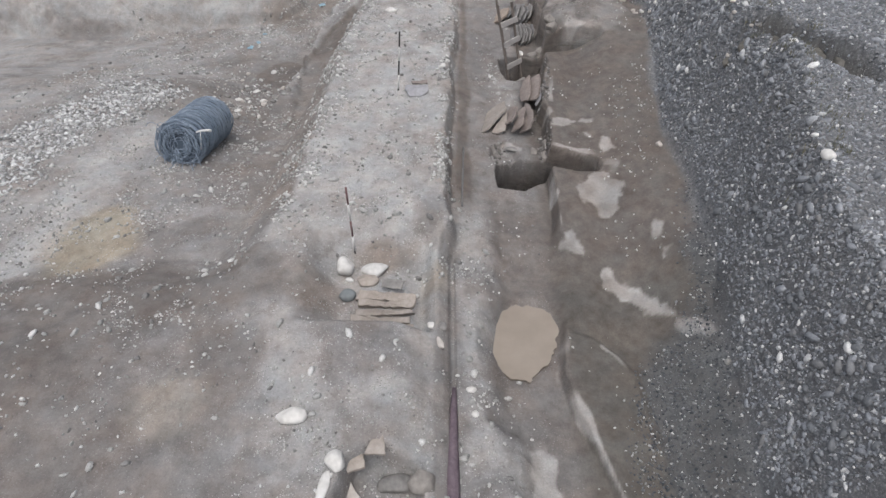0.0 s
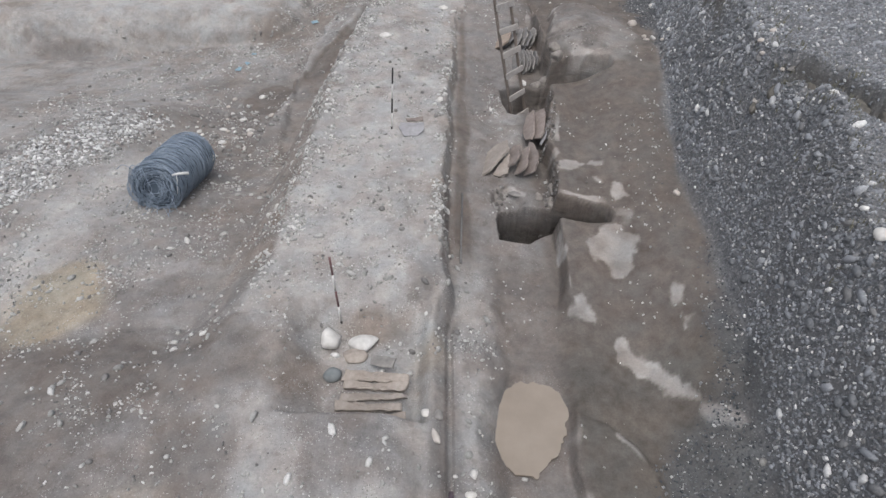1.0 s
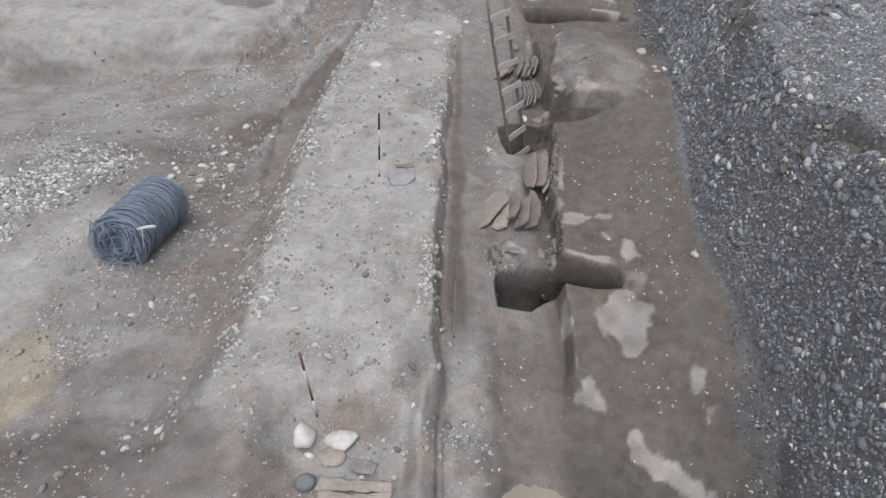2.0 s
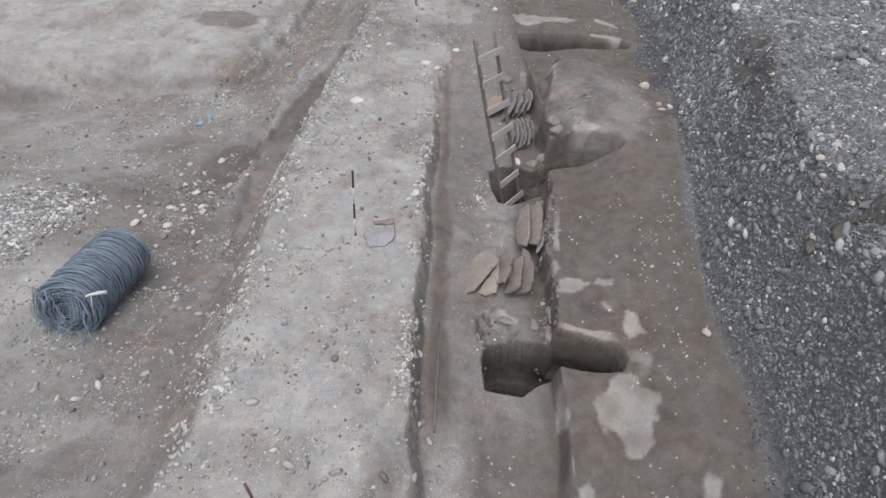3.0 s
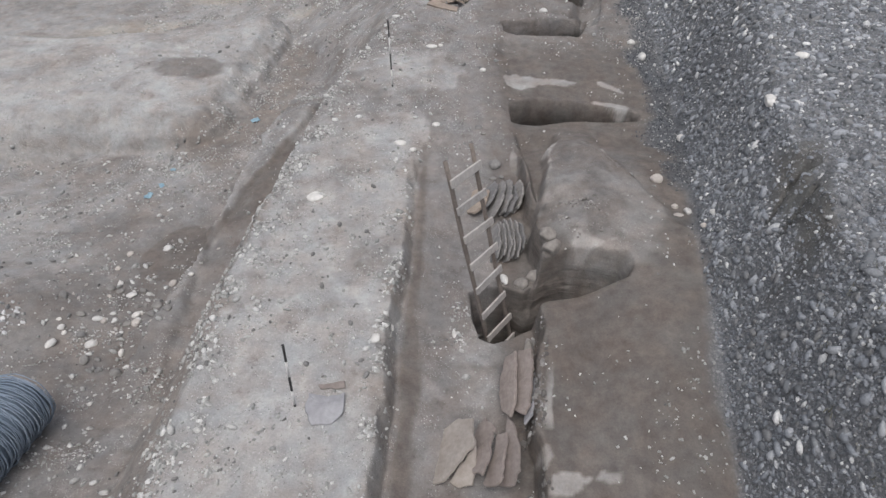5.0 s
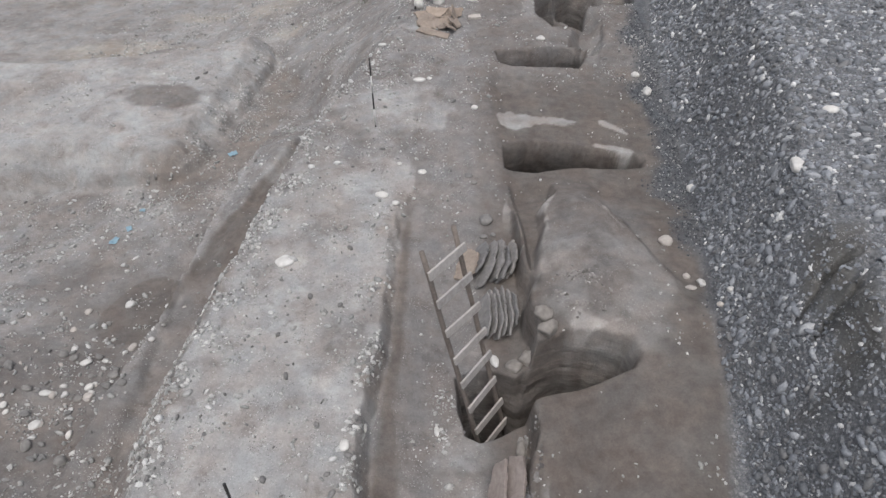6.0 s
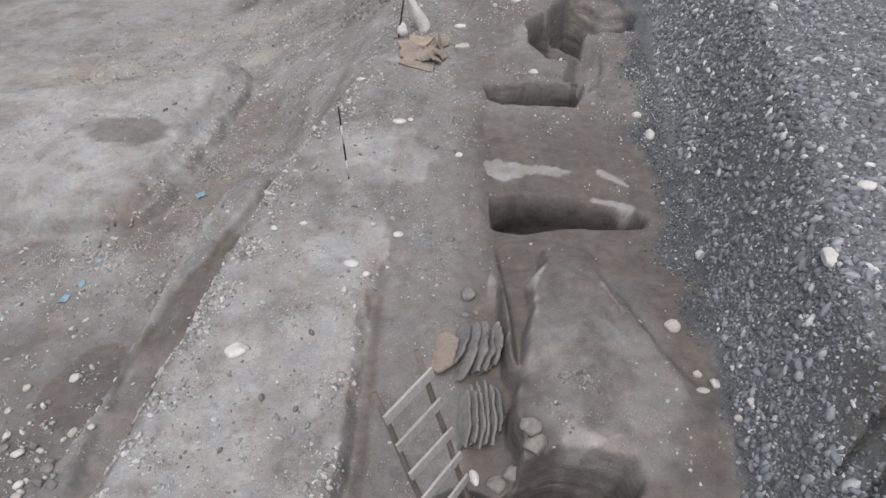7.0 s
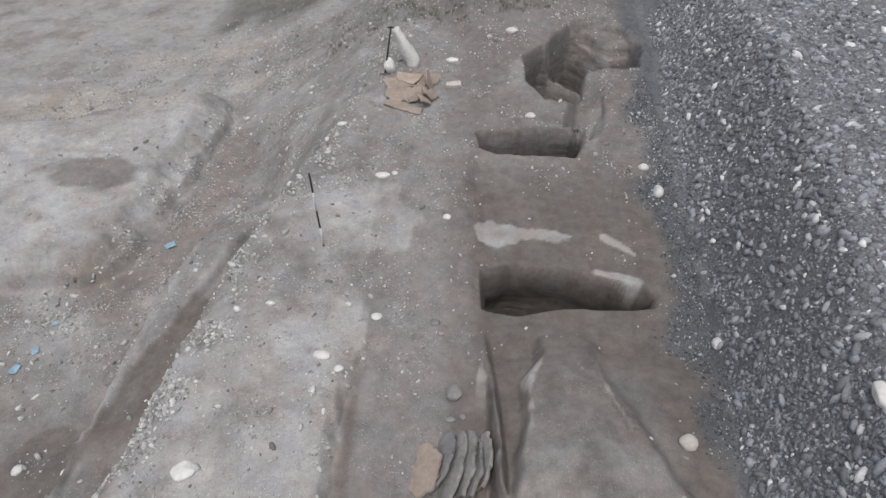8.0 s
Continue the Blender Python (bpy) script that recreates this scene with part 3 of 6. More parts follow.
def build_ground():
    gx = spaced([-4.1, (-2.2, 0.036), (-0.2, 0.03), (0.4, 0.015), (0.68, 0.027), (1.5, 0.014), (1.95, 0.017), (2.9, 0.024), (4.8, 0.032)], -400, 400)
    gy = spaced([2.0, (6.5, 0.03), (7.45, 0.012), (9.45, 0.03), (10.6, 0.014), (13.4, 0.031), (14.4, 0.017), (16.2, 0.032), (17.6, 0.025), (20.4, 0.034)], -400, 400)
    x, y = np.meshgrid(gx, gy)
    x, y = x.ravel(), y.ravel()
    nx, ny = len(gx), len(gy)
    z = ground_height(x, y)
    GRID.extend((gx, gy, z.reshape(ny, nx)))
    px, py = x.copy(), y.copy()
    lip = bare_height(x, y)
    for outline, reach in ((PIT_A, 0.10), (PIT_B, 0.09), (PIT_L, 0.03), (PIT_C, 0.08), (PIT_D, 0.10)):
        cx, cy = np.mean([p[0] for p in outline]), np.mean([p[1] for p in outline])
        near = np.nonzero((np.abs(x - cx) < 1.6) & (np.abs(y - cy) < 1.3))[0]
        u, v = x[near], y[near]
        sd = inside(u, v, outline)
        gu, gv = inside(u + 0.03, v, outline) - inside(u - 0.03, v, outline), inside(u, v + 0.03, outline) - inside(u, v - 0.03, outline)
        size = np.maximum(np.hypot(gu, gv), 0.02)
        drop = lip[near] - z[near] + 0.12 * rough_noise(u, v * 0.3, 0.7, 141, 2)
        push = reach * ease(0.42, 0.75, drop) * ease(0.30, 0.15, sd) * (sd > -0.05) + 0.06 * ease(0.05, 0.15, drop) * rough_noise(u * 0.25 + v * 0.25, 1.1 * z[near], 0.2, 143, 3)
        px[near] -= push * gu / size
        py[near] -= push * gv / size
    me = bpy.data.meshes.new("ground")
    me.vertices.add(nx * ny)
    me.vertices.foreach_set("co", np.stack([px, py, z], 1).astype(np.float32).ravel())
    i = (np.arange(ny - 1)[:, None] * nx + np.arange(nx - 1)[None, :]).ravel()
    quads = np.stack([i, i + 1, i + 1 + nx, i + nx], 1).astype(np.int32)
    me.loops.add(quads.size)
    me.loops.foreach_set("vertex_index", quads.ravel())
    me.polygons.add(len(quads))
    me.polygons.foreach_set("loop_start", np.arange(0, quads.size, 4, dtype=np.int32))
    me.polygons.foreach_set("use_smooth", np.ones(len(quads), bool))
    me.update()
    damp, bank, grit = damp_and_shade_mask(x, y), bank_mask(x, y), grit_mask(x, y)
    blotch = rough_noise(x, y, 1.0, 201, 5)
    ragged = 0.12 * rough_noise(x, y, 0.35, 205, 4)
    far = ease(11.2, 13.0, y)
    on_strip = ease(-0.08, 0.08, x - strip_left(y) + ragged) * ease(0.09, 0.0, x - strip_right(y) + 0.4 * ragged - far * (0.25 + 0.8 * blotch))
    crust = on_strip * ease(-0.40, 0.12, blotch + along(y, (3, -0.5), (5, -0.1), (6.5, 0.35), (9, 0.5), (11, 0.4), (13, 0.2), (15, -0.1), (17, -0.5)))
    crust = np.maximum(crust, 0.6 * ease(-0.03, 0.02, x - ledge_line(y)) * ease(0.22, 0.06, x - ledge_line(y) + ragged) * ease(9.6, 10.4, y) * ease(17, 16, y))
    kerb = ease(0.15, 0.25, x) * ease(0.06, -0.12, x - kerb_edge(y) + 0.16 * rough_noise(x, y, 0.3, 203, 4)) * ease(6.6, 5.9, y)
    crust = np.maximum(crust, 0.85 * kerb * ease(-0.45, 0.35, rough_noise(x, y, 0.4, 204, 5)))
    for cx, cy, rx, ry in PATCHES:
        crust = np.maximum(crust, 0.8 * ease(1.2, 0.7, np.hypot((x - cx) / rx, (y - cy) / ry) + 0.6 * rough_noise(x, y, 0.35, 206, 5)))
    crust = np.maximum(crust, 0.6 * ease(0.1, 0.5, rough_noise(x, y, 1.3, 208, 4)) * ease(19, 21, y) * ease(-0.5, -1.5, x))
    crust = np.maximum(crust, ease(-0.45, -0.15, inside(x, y, LEFT_BANK) + ragged + 0.7 * ease(-4.4, -5.2, x) * rough_noise(x, y, 1.3, 209, 4)) * ease(-0.9, -0.1, blotch + 0.35))
    band = ease(0.75, 0.25, np.abs(x - along(y, (4.6, -5.6), (5.5, -5.2), (8, -5.1), (10, -4.75))) + 0.35 * blotch) * ease(4.4, 5.0, y) * ease(11.5, 9.5, y)
    crust = np.maximum(crust, 0.95 * band)
    crust = np.maximum(crust, 0.55 * ease(-3.4, -4.4, x) * ease(5.2, 6.5, y) * ease(-0.5, 0.2, blotch))
    crust = np.maximum(crust, 0.55 * ease(0.1, 0.5, rough_noise(x, y, 0.5, 207, 4)) * ease(0.3, 0.5, x) * ease(1.5, 1.2, x) * ease(7.6, 8.6, y) * ease(11.5, 10.5, y))
    crust = np.maximum(crust, 0.6 * ease(0.15, 0.6, rough_noise(x, y, 0.7, 211, 4)) * ease(0.2, -0.3, x))
    ochre = 0.55 * ease(0.15, 0.65, rough_noise(x, y, 1.5, 221, 4)) * ease(-1.9, -2.6, x) + 0.25 * ease(0.3, 0.7, rough_noise(x, y, 0.6, 222, 4)) * (x < 0)
    ochre = np.maximum(ochre, 0.7 * ease(-0.1, 0.25, inside(x, y, BROWN) + 0.35 * rough_noise(x, y, 0.6, 223, 4)))
    ochre = np.maximum(ochre, 0.6 * ease(0.2, 0.05, np.abs(x - strip_right(y)) + ragged) * ease(5.2, 5.8, y) * ease(13.5, 12.5, y) * ease(-0.4, 0.3, rough_noise(x, y, 0.5, 224, 3)))
    flank = x - strip_left(y) + 2 * ragged
    ochre = np.maximum(ochre, 0.75 * ease(0.1, -0.12, flank) * ease(-1.1, -0.6, flank) * ease(5.2, 6.2, y) * ease(13.5, 11.5, y))
    clay = np.zeros_like(x)
    for cx, cy, rx, ry, much in ((-1.42, 4.45, 0.35, 0.4, 0.0), (-0.7, 5.1, 0.5, 0.25, 0.0), (-2.45, 2.95, 0.35, 0.3, 0.35), (-0.05, 4.72, 0.2, 0.25, 0.5)):
        silt = ease(1.15, 0.5, np.hypot((x - cx) / rx, (y - cy) / ry) + 0.2 * rough_noise(x, y, 0.3, 225, 3))
        ochre, clay = np.maximum(ochre, silt), np.maximum(clay, 0.55 * much * silt)
    pans = np.zeros_like(x)
    for cx, cy, rx, ry in TAN:
        silt = ease(1.15, 0.85, np.hypot((x - cx) / rx, (y - cy) / ry) + 0.35 * rough_noise(x, y, 0.8, 226, 4))
        ochre, clay, pans = np.maximum(ochre, 0.55 * silt), np.maximum(clay, 0.45 * silt), np.maximum(pans, 0.55 * silt)
    for outline in CLAY:
        near = (np.abs(x - outline[0][0]) < 2.5) & (np.abs(y - outline[0][1]) < 2.5)
        sd = inside(x[near], y[near], outline) - 0.02 + 0.12 * rough_noise(x[near], y[near], 0.34, 231, 5) + 0.03 * rough_noise(x[near], y[near], 0.09, 236, 2)
        clay[near] = np.maximum(clay[near], ease(-0.012, 0.025, sd) * (0.75 + 0.25 * ripple(x[near], y[near], 0.15, 238)))
    # pale clay lines, some of them painting the light on a wall or step
    for line, wide in VEINS_AND_LIT_WALLS:
        near = (np.abs(x - line[0][0]) < 2.5) & (np.abs(y - line[0][1]) < 2.5)
        d = near_line(x[near], y[near], line) + 0.07 * rough_noise(x[near], y[near], 0.35, 241, 4)
        clay[near] = np.maximum(clay[near], (0.85 if wide < 0.1 else 0.4) * ease(wide, wide * 0.4, d) * ease(-0.5, 0.3, rough_noise(x[near], y[near], 0.45, 243, 3)))
    mound = ease(0.5, -0.1, np.hypot((x - 2.6) / 0.8, (y - 10.9) / 0.9) - 0.8 + 0.4 * blotch)
    clay = np.maximum(clay, 0.3 * mound * ease(-0.3, 0.3, rough_noise(x, y, 0.25, 251, 3)))
    grit = np.maximum(along(y, (4.6, 0.75), (6.5, 0.35), (10.5, 0.35), (13, 0.7)) * bank, grit * ease(0.1, 0.25, x - 1.9) * (1 - 0.2 * bank))
    moss = bank * 0.85 * bare_earth(x, y)
    moss = np.maximum(moss, 0.5 * damp * ease(5.6, 4.5, y) * ease(1.2, 1.45, x) * (1 - clay))
    moss = np.maximum(moss, 0.8 * ease(25.4, 26.2, y + 0.6 * blotch) * ease(-6, -4.6, x) * ease(1.5, -1, x))
    moss = np.maximum(moss, 0.35 * ease(20.6, 22.0, y + 0.7 * blotch) * ease(-1.5, 0, x))
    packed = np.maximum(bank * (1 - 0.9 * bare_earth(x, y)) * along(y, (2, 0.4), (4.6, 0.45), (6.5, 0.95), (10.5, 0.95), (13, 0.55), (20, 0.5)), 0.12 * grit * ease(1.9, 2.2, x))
    silt = 0.9 * ease(1.15, 0.6, np.hypot((x + 4.47) / 0.62, (y - 5.68) / 0.80) + 0.25 * rough_noise(x, y, 0.4, 227, 4))
    silt = np.maximum(silt, 0.4 * ease(1.1, 0.4, np.hypot((x + 0.10) / 0.22, (y - 4.78) / 0.28) + 0.2 * rough_noise(x, y, 0.3, 228, 3)))
    silt = np.maximum(silt, 0.25 * ease(1.1, 0.4, np.hypot((x + 2.5) / 0.45, (y - 2.95) / 0.4) + 0.2 * rough_noise(x, y, 0.3, 229, 3)))
    silt = np.maximum(silt, pans)
    wall = np.zeros_like(x)
    for outline in (PIT_A, PIT_B, PIT_C, PIT_D, PIT_E, PIT_L):
        wall = np.maximum(wall, ease(-0.01, 0.05, inside(x, y, outline)))
    wall = np.maximum(wall, 0.8 * ease(0.09, 0.03, np.abs(x - step_line(y))) * ease(6.2, 6.8, y) * ease(13, 12, y))
    for name, cols in (("soil_one", (crust, damp, grit)), ("soil_two", (clay, ochre, moss)), ("soil_three", (silt, wall, wall))):
        a = me.attributes.new(name, "FLOAT_COLOR", "POINT")
        a.data.foreach_set("color", np.stack([*cols, packed], 1).astype(np.float32).ravel())
    me.materials.append(M_SOIL)
    return tagged(new("ground", me), "bare excavated earth with trench, dug pits and gravel bank", "ground", kind="structure")


CLAY = [
    [(1.50, 7.67), (1.62, 7.89), (2.08, 7.96), (2.25, 7.92), (2.33, 7.77), (1.99, 7.78), (1.62, 7.62)],
    [(2.28, 7.56), (2.42, 7.42), (2.41, 7.16), (2.22, 7.03), (2.17, 7.29)],
    [(1.74, 6.39), (1.98, 6.64), (2.18, 6.70), (2.36, 6.46), (2.32, 5.92), (2.04, 5.86), (1.77, 6.06)],
    [(1.89, 5.12), (1.99, 5.16), (2.11, 4.93), (2.35, 4.85), (2.40, 4.69), (2.53, 4.36), (2.70, 4.11), (2.84, 3.91), (2.75, 3.86), (2.53, 4.02), (2.48, 4.29), (2.26, 4.50), (2.11, 4.66), (1.94, 4.88)],
    [(2.51, 5.71), (2.67, 5.81), (2.70, 5.53), (2.59, 5.35), (2.71, 5.17), (2.58, 5.07), (2.49, 5.35)],
    [(1.50, 5.57), (1.60, 5.62), (1.72, 5.36), (1.80, 5.19), (1.60, 5.25), (1.50, 5.40)],
    [(1.72, 14.94), (1.84, 15.10), (2.54, 14.93), (3.05, 14.72), (2.52, 14.68), (1.68, 14.65)],
    [(2.02, 10.62), (2.2, 10.66), (2.44, 10.58), (2.62, 10.52), (2.44, 10.42), (2.2, 10.38), (2.06, 10.44)],
    [(1.98, 7.66), (2.10, 7.60), (2.22, 7.42), (2.14, 7.46)],
    [(1.50, 8.10), (1.62, 8.22), (1.70, 8.05), (1.58, 7.95)],
    [(0.72, 7.62), (0.95, 7.72), (1.20, 7.60), (1.15, 7.50), (0.9, 7.55)],
    [(0.80, 2.2), (0.84, 2.75), (1.0, 2.85), (1.08, 2.6), (1.0, 2.2)],
]
PATCHES = [(-2.35, 4.5, 0.40, 0.22), (-1.75, 5.25, 0.32, 0.32), (-1.5, 3.4, 0.32, 0.5), (-0.4, 2.95, 0.42, 0.36), (-2.0, 2.6, 0.26, 0.2), (0.85, 2.7, 0.2, 0.3), (1.02, 9.35, 0.3, 0.16), (1.0, 9.0, 0.18, 0.3)]
TAN = [(-7.8, 22.1, 1.4, 0.7), (-5.4, 22.1, 0.7, 0.4), (-3.9, 24.3, 0.9, 0.55), (-3.1, 22.1, 0.5, 0.35), (-6.3, 24.4, 0.8, 0.3)]
VEINS_AND_LIT_WALLS = [
    # the lit right wall of the far pit, its light painted as a pale line
    ([(3.40, 16.6), (3.62, 17.2), (3.74, 17.8), (3.78, 18.3)], 0.16),
    ([(2.60, 17.9), (2.52, 18.4), (2.56, 19.0)], 0.12),
    # pale face of the trench step, the light on it put into the colour
    ([(1.33, 4.12), (1.27, 3.68), (1.35, 3.28), (1.47, 2.86), (1.62, 2.3)], 0.055),
    ([(1.74, 3.98), (1.88, 3.84), (2.00, 3.66)], 0.045),
    ([(2.64, 13.12), (2.33, 12.92), (2.13, 12.60), (2.10, 12.07), (1.99, 11.64), (1.92, 11.3)], 0.045),
    ([(1.70, 13.0), (1.66, 12.5), (1.74, 12.0), (1.84, 11.3)], 0.035),
    ([(2.93, 13.1), (2.81, 12.7), (2.82, 12.3), (2.95, 11.9)], 0.022),
    ([(1.30, 7.36), (1.55, 7.26), (1.85, 7.20), (2.12, 7.14)], 0.06),
    ([(1.49, 5.7), (1.48, 6.1), (1.47, 6.6)], 0.03),
    ([(1.64, 8.35), (1.70, 8.7), (1.74, 9.1)], 0.04),
    ([(2.26, 6.90), (2.36, 6.85), (2.30, 6.70)], 0.09),
    ([(3.3, 14.75), (3.6, 14.45)], 0.05),
    ([(3.1, 14.15), (3.35, 14.1), (3.55, 14.0)], 0.06),
]
ground = build_ground()


# ---------------------------------------------------------------- loose stones
def pebble_shape(rings, sides, seed):
    """The upper part of a rounded stone of unit radius, with knocks: a small crown and rings that widen down to its bedded rim."""
    r = random.Random(seed)
    v, f, start = [], [], []
    counts = [max(3, sides - 1)] + [sides] * (rings - 1)
    for k, n in enumerate(counts):
        a = math.pi * (0.17 + 0.50 * k / max(rings - 1, 1))
        start.append(len(v))
        for q in range(n):
            w = 2 * math.pi * (q + 0.5 * (k % 2)) / n
            d = r.uniform(0.78, 1.16)
            v.append((d * math.sin(a) * math.cos(w), d * math.sin(a) * math.sin(w), (0.85 + 0.15 * d) * math.cos(a)))
    f += [(0, q, q + 1) for q in range(1, counts[0] - 1)]
    for k in range(rings - 1):
        a, b, na, nb = start[k], start[k + 1], counts[k], counts[k + 1]
        p = q = 0
        while p < na or q < nb:
            if q >= nb or (p < na and (p + 1) / na <= (q + 1) / nb):
                f.append((a + p % na, b + q % nb, a + (p + 1) % na))
                p += 1
            else:
                f.append((a + p % na, b + q % nb, b + (q + 1) % nb))
                q += 1
    return np.array(v), np.array(f, np.int32)


def pebble_field(name, x, y, size, mat, label, rings=4, sides=6, seed=3, sink=0.25, flat=(0.45, 0.8), smooth=True):
    """Many stones in one mesh, each lying on the ground at x, y with its own size, turn and flatness."""
    g = np.random.default_rng(seed)
    n = len(x)
    e = 0.02
    z = ground_height(x, y)
    nx, ny = -(ground_height(x + e, y, False) - ground_height(x - e, y, False)) / (2 * e), -(ground_height(x, y + e, False) - ground_height(x, y - e, False)) / (2 * e)
    up = np.stack([nx, ny, np.ones(n)], 1) + g.normal(0, 0.25, (n, 3))
    up /= np.linalg.norm(up, axis=1)[:, None]
    t = np.cross(up, g.normal(0, 1, (n, 3)))
    t /= np.linalg.norm(t, axis=1)[:, None]
    w = np.cross(up, t)
    sx, sy, sz = size * g.uniform(0.9, 1.7, n), size * g.uniform(0.6, 1.0, n), size * g.uniform(*flat, n)
    shapes = [pebble_shape(rings, sides, seed + k) for k in range(5)]
    pick = g.integers(0, 5, n)
    base = np.stack([s[0] for s in shapes])[pick]
    nv = base.shape[1]
    co = (base[:, :, :1] * (sx[:, None] * t)[:, None, :] + base[:, :, 1:2] * (sy[:, None] * w)[:, None, :] + base[:, :, 2:] * (sz[:, None] * up)[:, None, :])
    co += (np.stack([x, y, z], 1) + up * (sz * (1 - 2 * sink))[:, None])[:, None, :]
    tri = shapes[0][1][None] + (np.arange(n) * nv)[:, None, None]
    me = bpy.data.meshes.new(name)
    me.vertices.add(n * nv)
    me.vertices.foreach_set("co", co.astype(np.float32).ravel())
    me.loops.add(tri.size)
    me.loops.foreach_set("vertex_index", tri.astype(np.int32).ravel())
    me.polygons.add(tri.size // 3)
    me.polygons.foreach_set("loop_start", np.arange(0, tri.size, 3, dtype=np.int32))
    me.polygons.foreach_set("use_smooth", np.full(tri.size // 3, smooth))
    me.update()
    me.materials.append(mat)
    return tagged(new(name, me), label, "gravel", kind="stuff")


def scatter(count, box, density, seed):
    g = np.random.default_rng(seed)
    x, y = g.uniform(box[0], box[2], count), g.uniform(box[1], box[3], count)
    keep = g.uniform(0, 1, count) < density(x, y)
    return x[keep], y[keep], g


def sizes(g, n, lo, hi, power=2.5):
    return lo + (hi - lo) * g.uniform(0, 1, n) ** power


def no_pits(x, y):
    m = np.ones_like(x)
    for o in (PIT_A, PIT_B, PIT_C, PIT_D, PIT_L, PUDDLE):
        m *= inside(x, y, o) < -0.01
    return m


# the bank is a steep face, so its plan is sown more thickly than the flat above it
def face_density(x, y):
    return ease(0.0, 0.12, x - bank_foot(y)) * (1 - 0.2 * ease(-0.05, 0.15, x - bank_crest(y))) * (1 - 0.85 * bare_earth(x, y)) * (0.8 + 0.3 * ease(-0.4, 0.3, rough_noise(x, y, 0.5, 85, 4)))


def few(x, y):
    return ease(0.16, 0.0, bare_earth(x, y))


x, y, g = scatter(190000, (2.6, 1.9, 7.0, 20.5), lambda x, y: face_density(x, y) * ease(3.4, 1.6, x - bank_crest(y)) * (1 - 0.3 * ease(7, 10, y)), 11)
pebble_field("bank_gravel", x, y, sizes(g, len(x), 0.007, 0.026, 1.6), M_BANK, "grey river gravel packed in the cut bank", 2, 5, 5, 0.42, smooth=False)
x, y, g = scatter(60000, (2.6, 1.9, 4.4, 12.5), lambda x, y: face_density(x, y) * ease(0.08, -0.05, x - bank_crest(y)), 14)
pebble_field("bank_face_gravel", x, y, sizes(g, len(x), 0.008, 0.032, 2.0), M_BANK, "grey river gravel standing out of the steep bank face", 2, 5, 15, 0.48, smooth=False)
x, y, g = scatter(34000, (2.6, 1.9, 7.2, 20.5), lambda x, y: face_density(x, y) * (0.4 + 0.6 * ease(6, 9, y)) * ease(3.6, 2.4, x - bank_crest(y)) * (1 - (0.9 - 0.45 * ease(8.5, 11, y)) * ease(-0.1, 0.3, x - bank_crest(y))) * few(x, y), 12)
pebble_field("bank_cobbles", x, y, sizes(g, len(x), 0.022, 0.058, 2.4), M_BANK, "rounded grey cobbles bedded in the cut bank", 3, 7, 6, 0.48)
x, y, g = scatter(120000, (1.7, 1.9, 4.6, 20), lambda x, y: grit_mask(x, y) * ease(0.1, -0.05, x - bank_foot(y)) * ease(1.6, 1.9, x) * 0.8 * no_pits(x, y), 13)
pebble_field("foot_gravel", x, y, sizes(g, len(x), 0.005, 0.021, 2.5), M_GRAINS, "fine dark gravel spilled at the foot of the bank", 2, 4, 7, smooth=False)


def pale_heap(x, y):
    return ease(0.95, 0.35, np.abs(x + 6.25 - 0.29 * (y - 8.8)) + 0.3 * ripple(x, y, 0.5, 331)) * ease(5.6, 7, y) * ease(11.2, 10.2, y)


def ground_density(x, y):
    d = 0.20 + 0.10 * ease(-1.9, -1.5, x) * ease(0.2, 0.0, x) + 0.35 * ease(0.0, 0.6, rough_noise(x, y, 0.8, 301, 4)) * (0.6 + 1.1 * ease(-1.6, -2.6, x)) + 0.12 * ease(-1.8, -2.4, x)
    d = d * (1 - 0.9 * damp_and_shade_mask(x, y) * ease(-2.4, -2.0, x)) * (1 - 0.8 * ease(-0.3, 0.0, inside(x, y, LEFT_BANK))) * (1 - bank_mask(x, y)) * (1 - 0.9 * ease(0.05, -0.05, gully(x, y)) * ease(9, 10, y))
    d = d + 0.3 * ease(0.35, 0.1, np.abs(x - strip_left(y) + 0.1)) * ease(5, 8, y)
    d = d * (1 - 0.65 * ease(0.15, 0.3, x) * ease(1.7, 1.5, x) * ease(5.0, 6.0, y) * ease(13.5, 12.0, y))
    d = d * (1 - 0.9 * ease(1.1, 0.8, np.hypot((x - 2.6) / 1.0, (y - 11.6) / 1.7)))
    d = d * (0.62 + 0.38 * ease(4.5, 6.5, y))
    foot = bank_foot(y) - x
    d = d + 0.07 * ease(0.0, 0.15, foot) * ease(1.3, 0.2, foot + 0.5 * rough_noise(x, y, 0.5, 303, 4)) * ease(4, 5, y)
    d = d + 0.35 * ease(0.16, 0.24, x) * ease(0.05, -0.1, x - kerb_edge(y)) * ease(6.3, 5.6, y)
    heap = ease(1.0, 0.2, np.hypot((x + 3.7) / 0.7, (y - 10.9) / 1.2))
    heap2 = pale_heap(x, y)
    heap3 = ease(1.0, 0.3, np.hypot((x + 4.3) / 1.6, (y - 14.2) / 1.1))
    return np.clip(d + 0.6 * heap + 0.9 * heap2 + 0.95 * heap3, 0, 1) * no_pits(x, y)


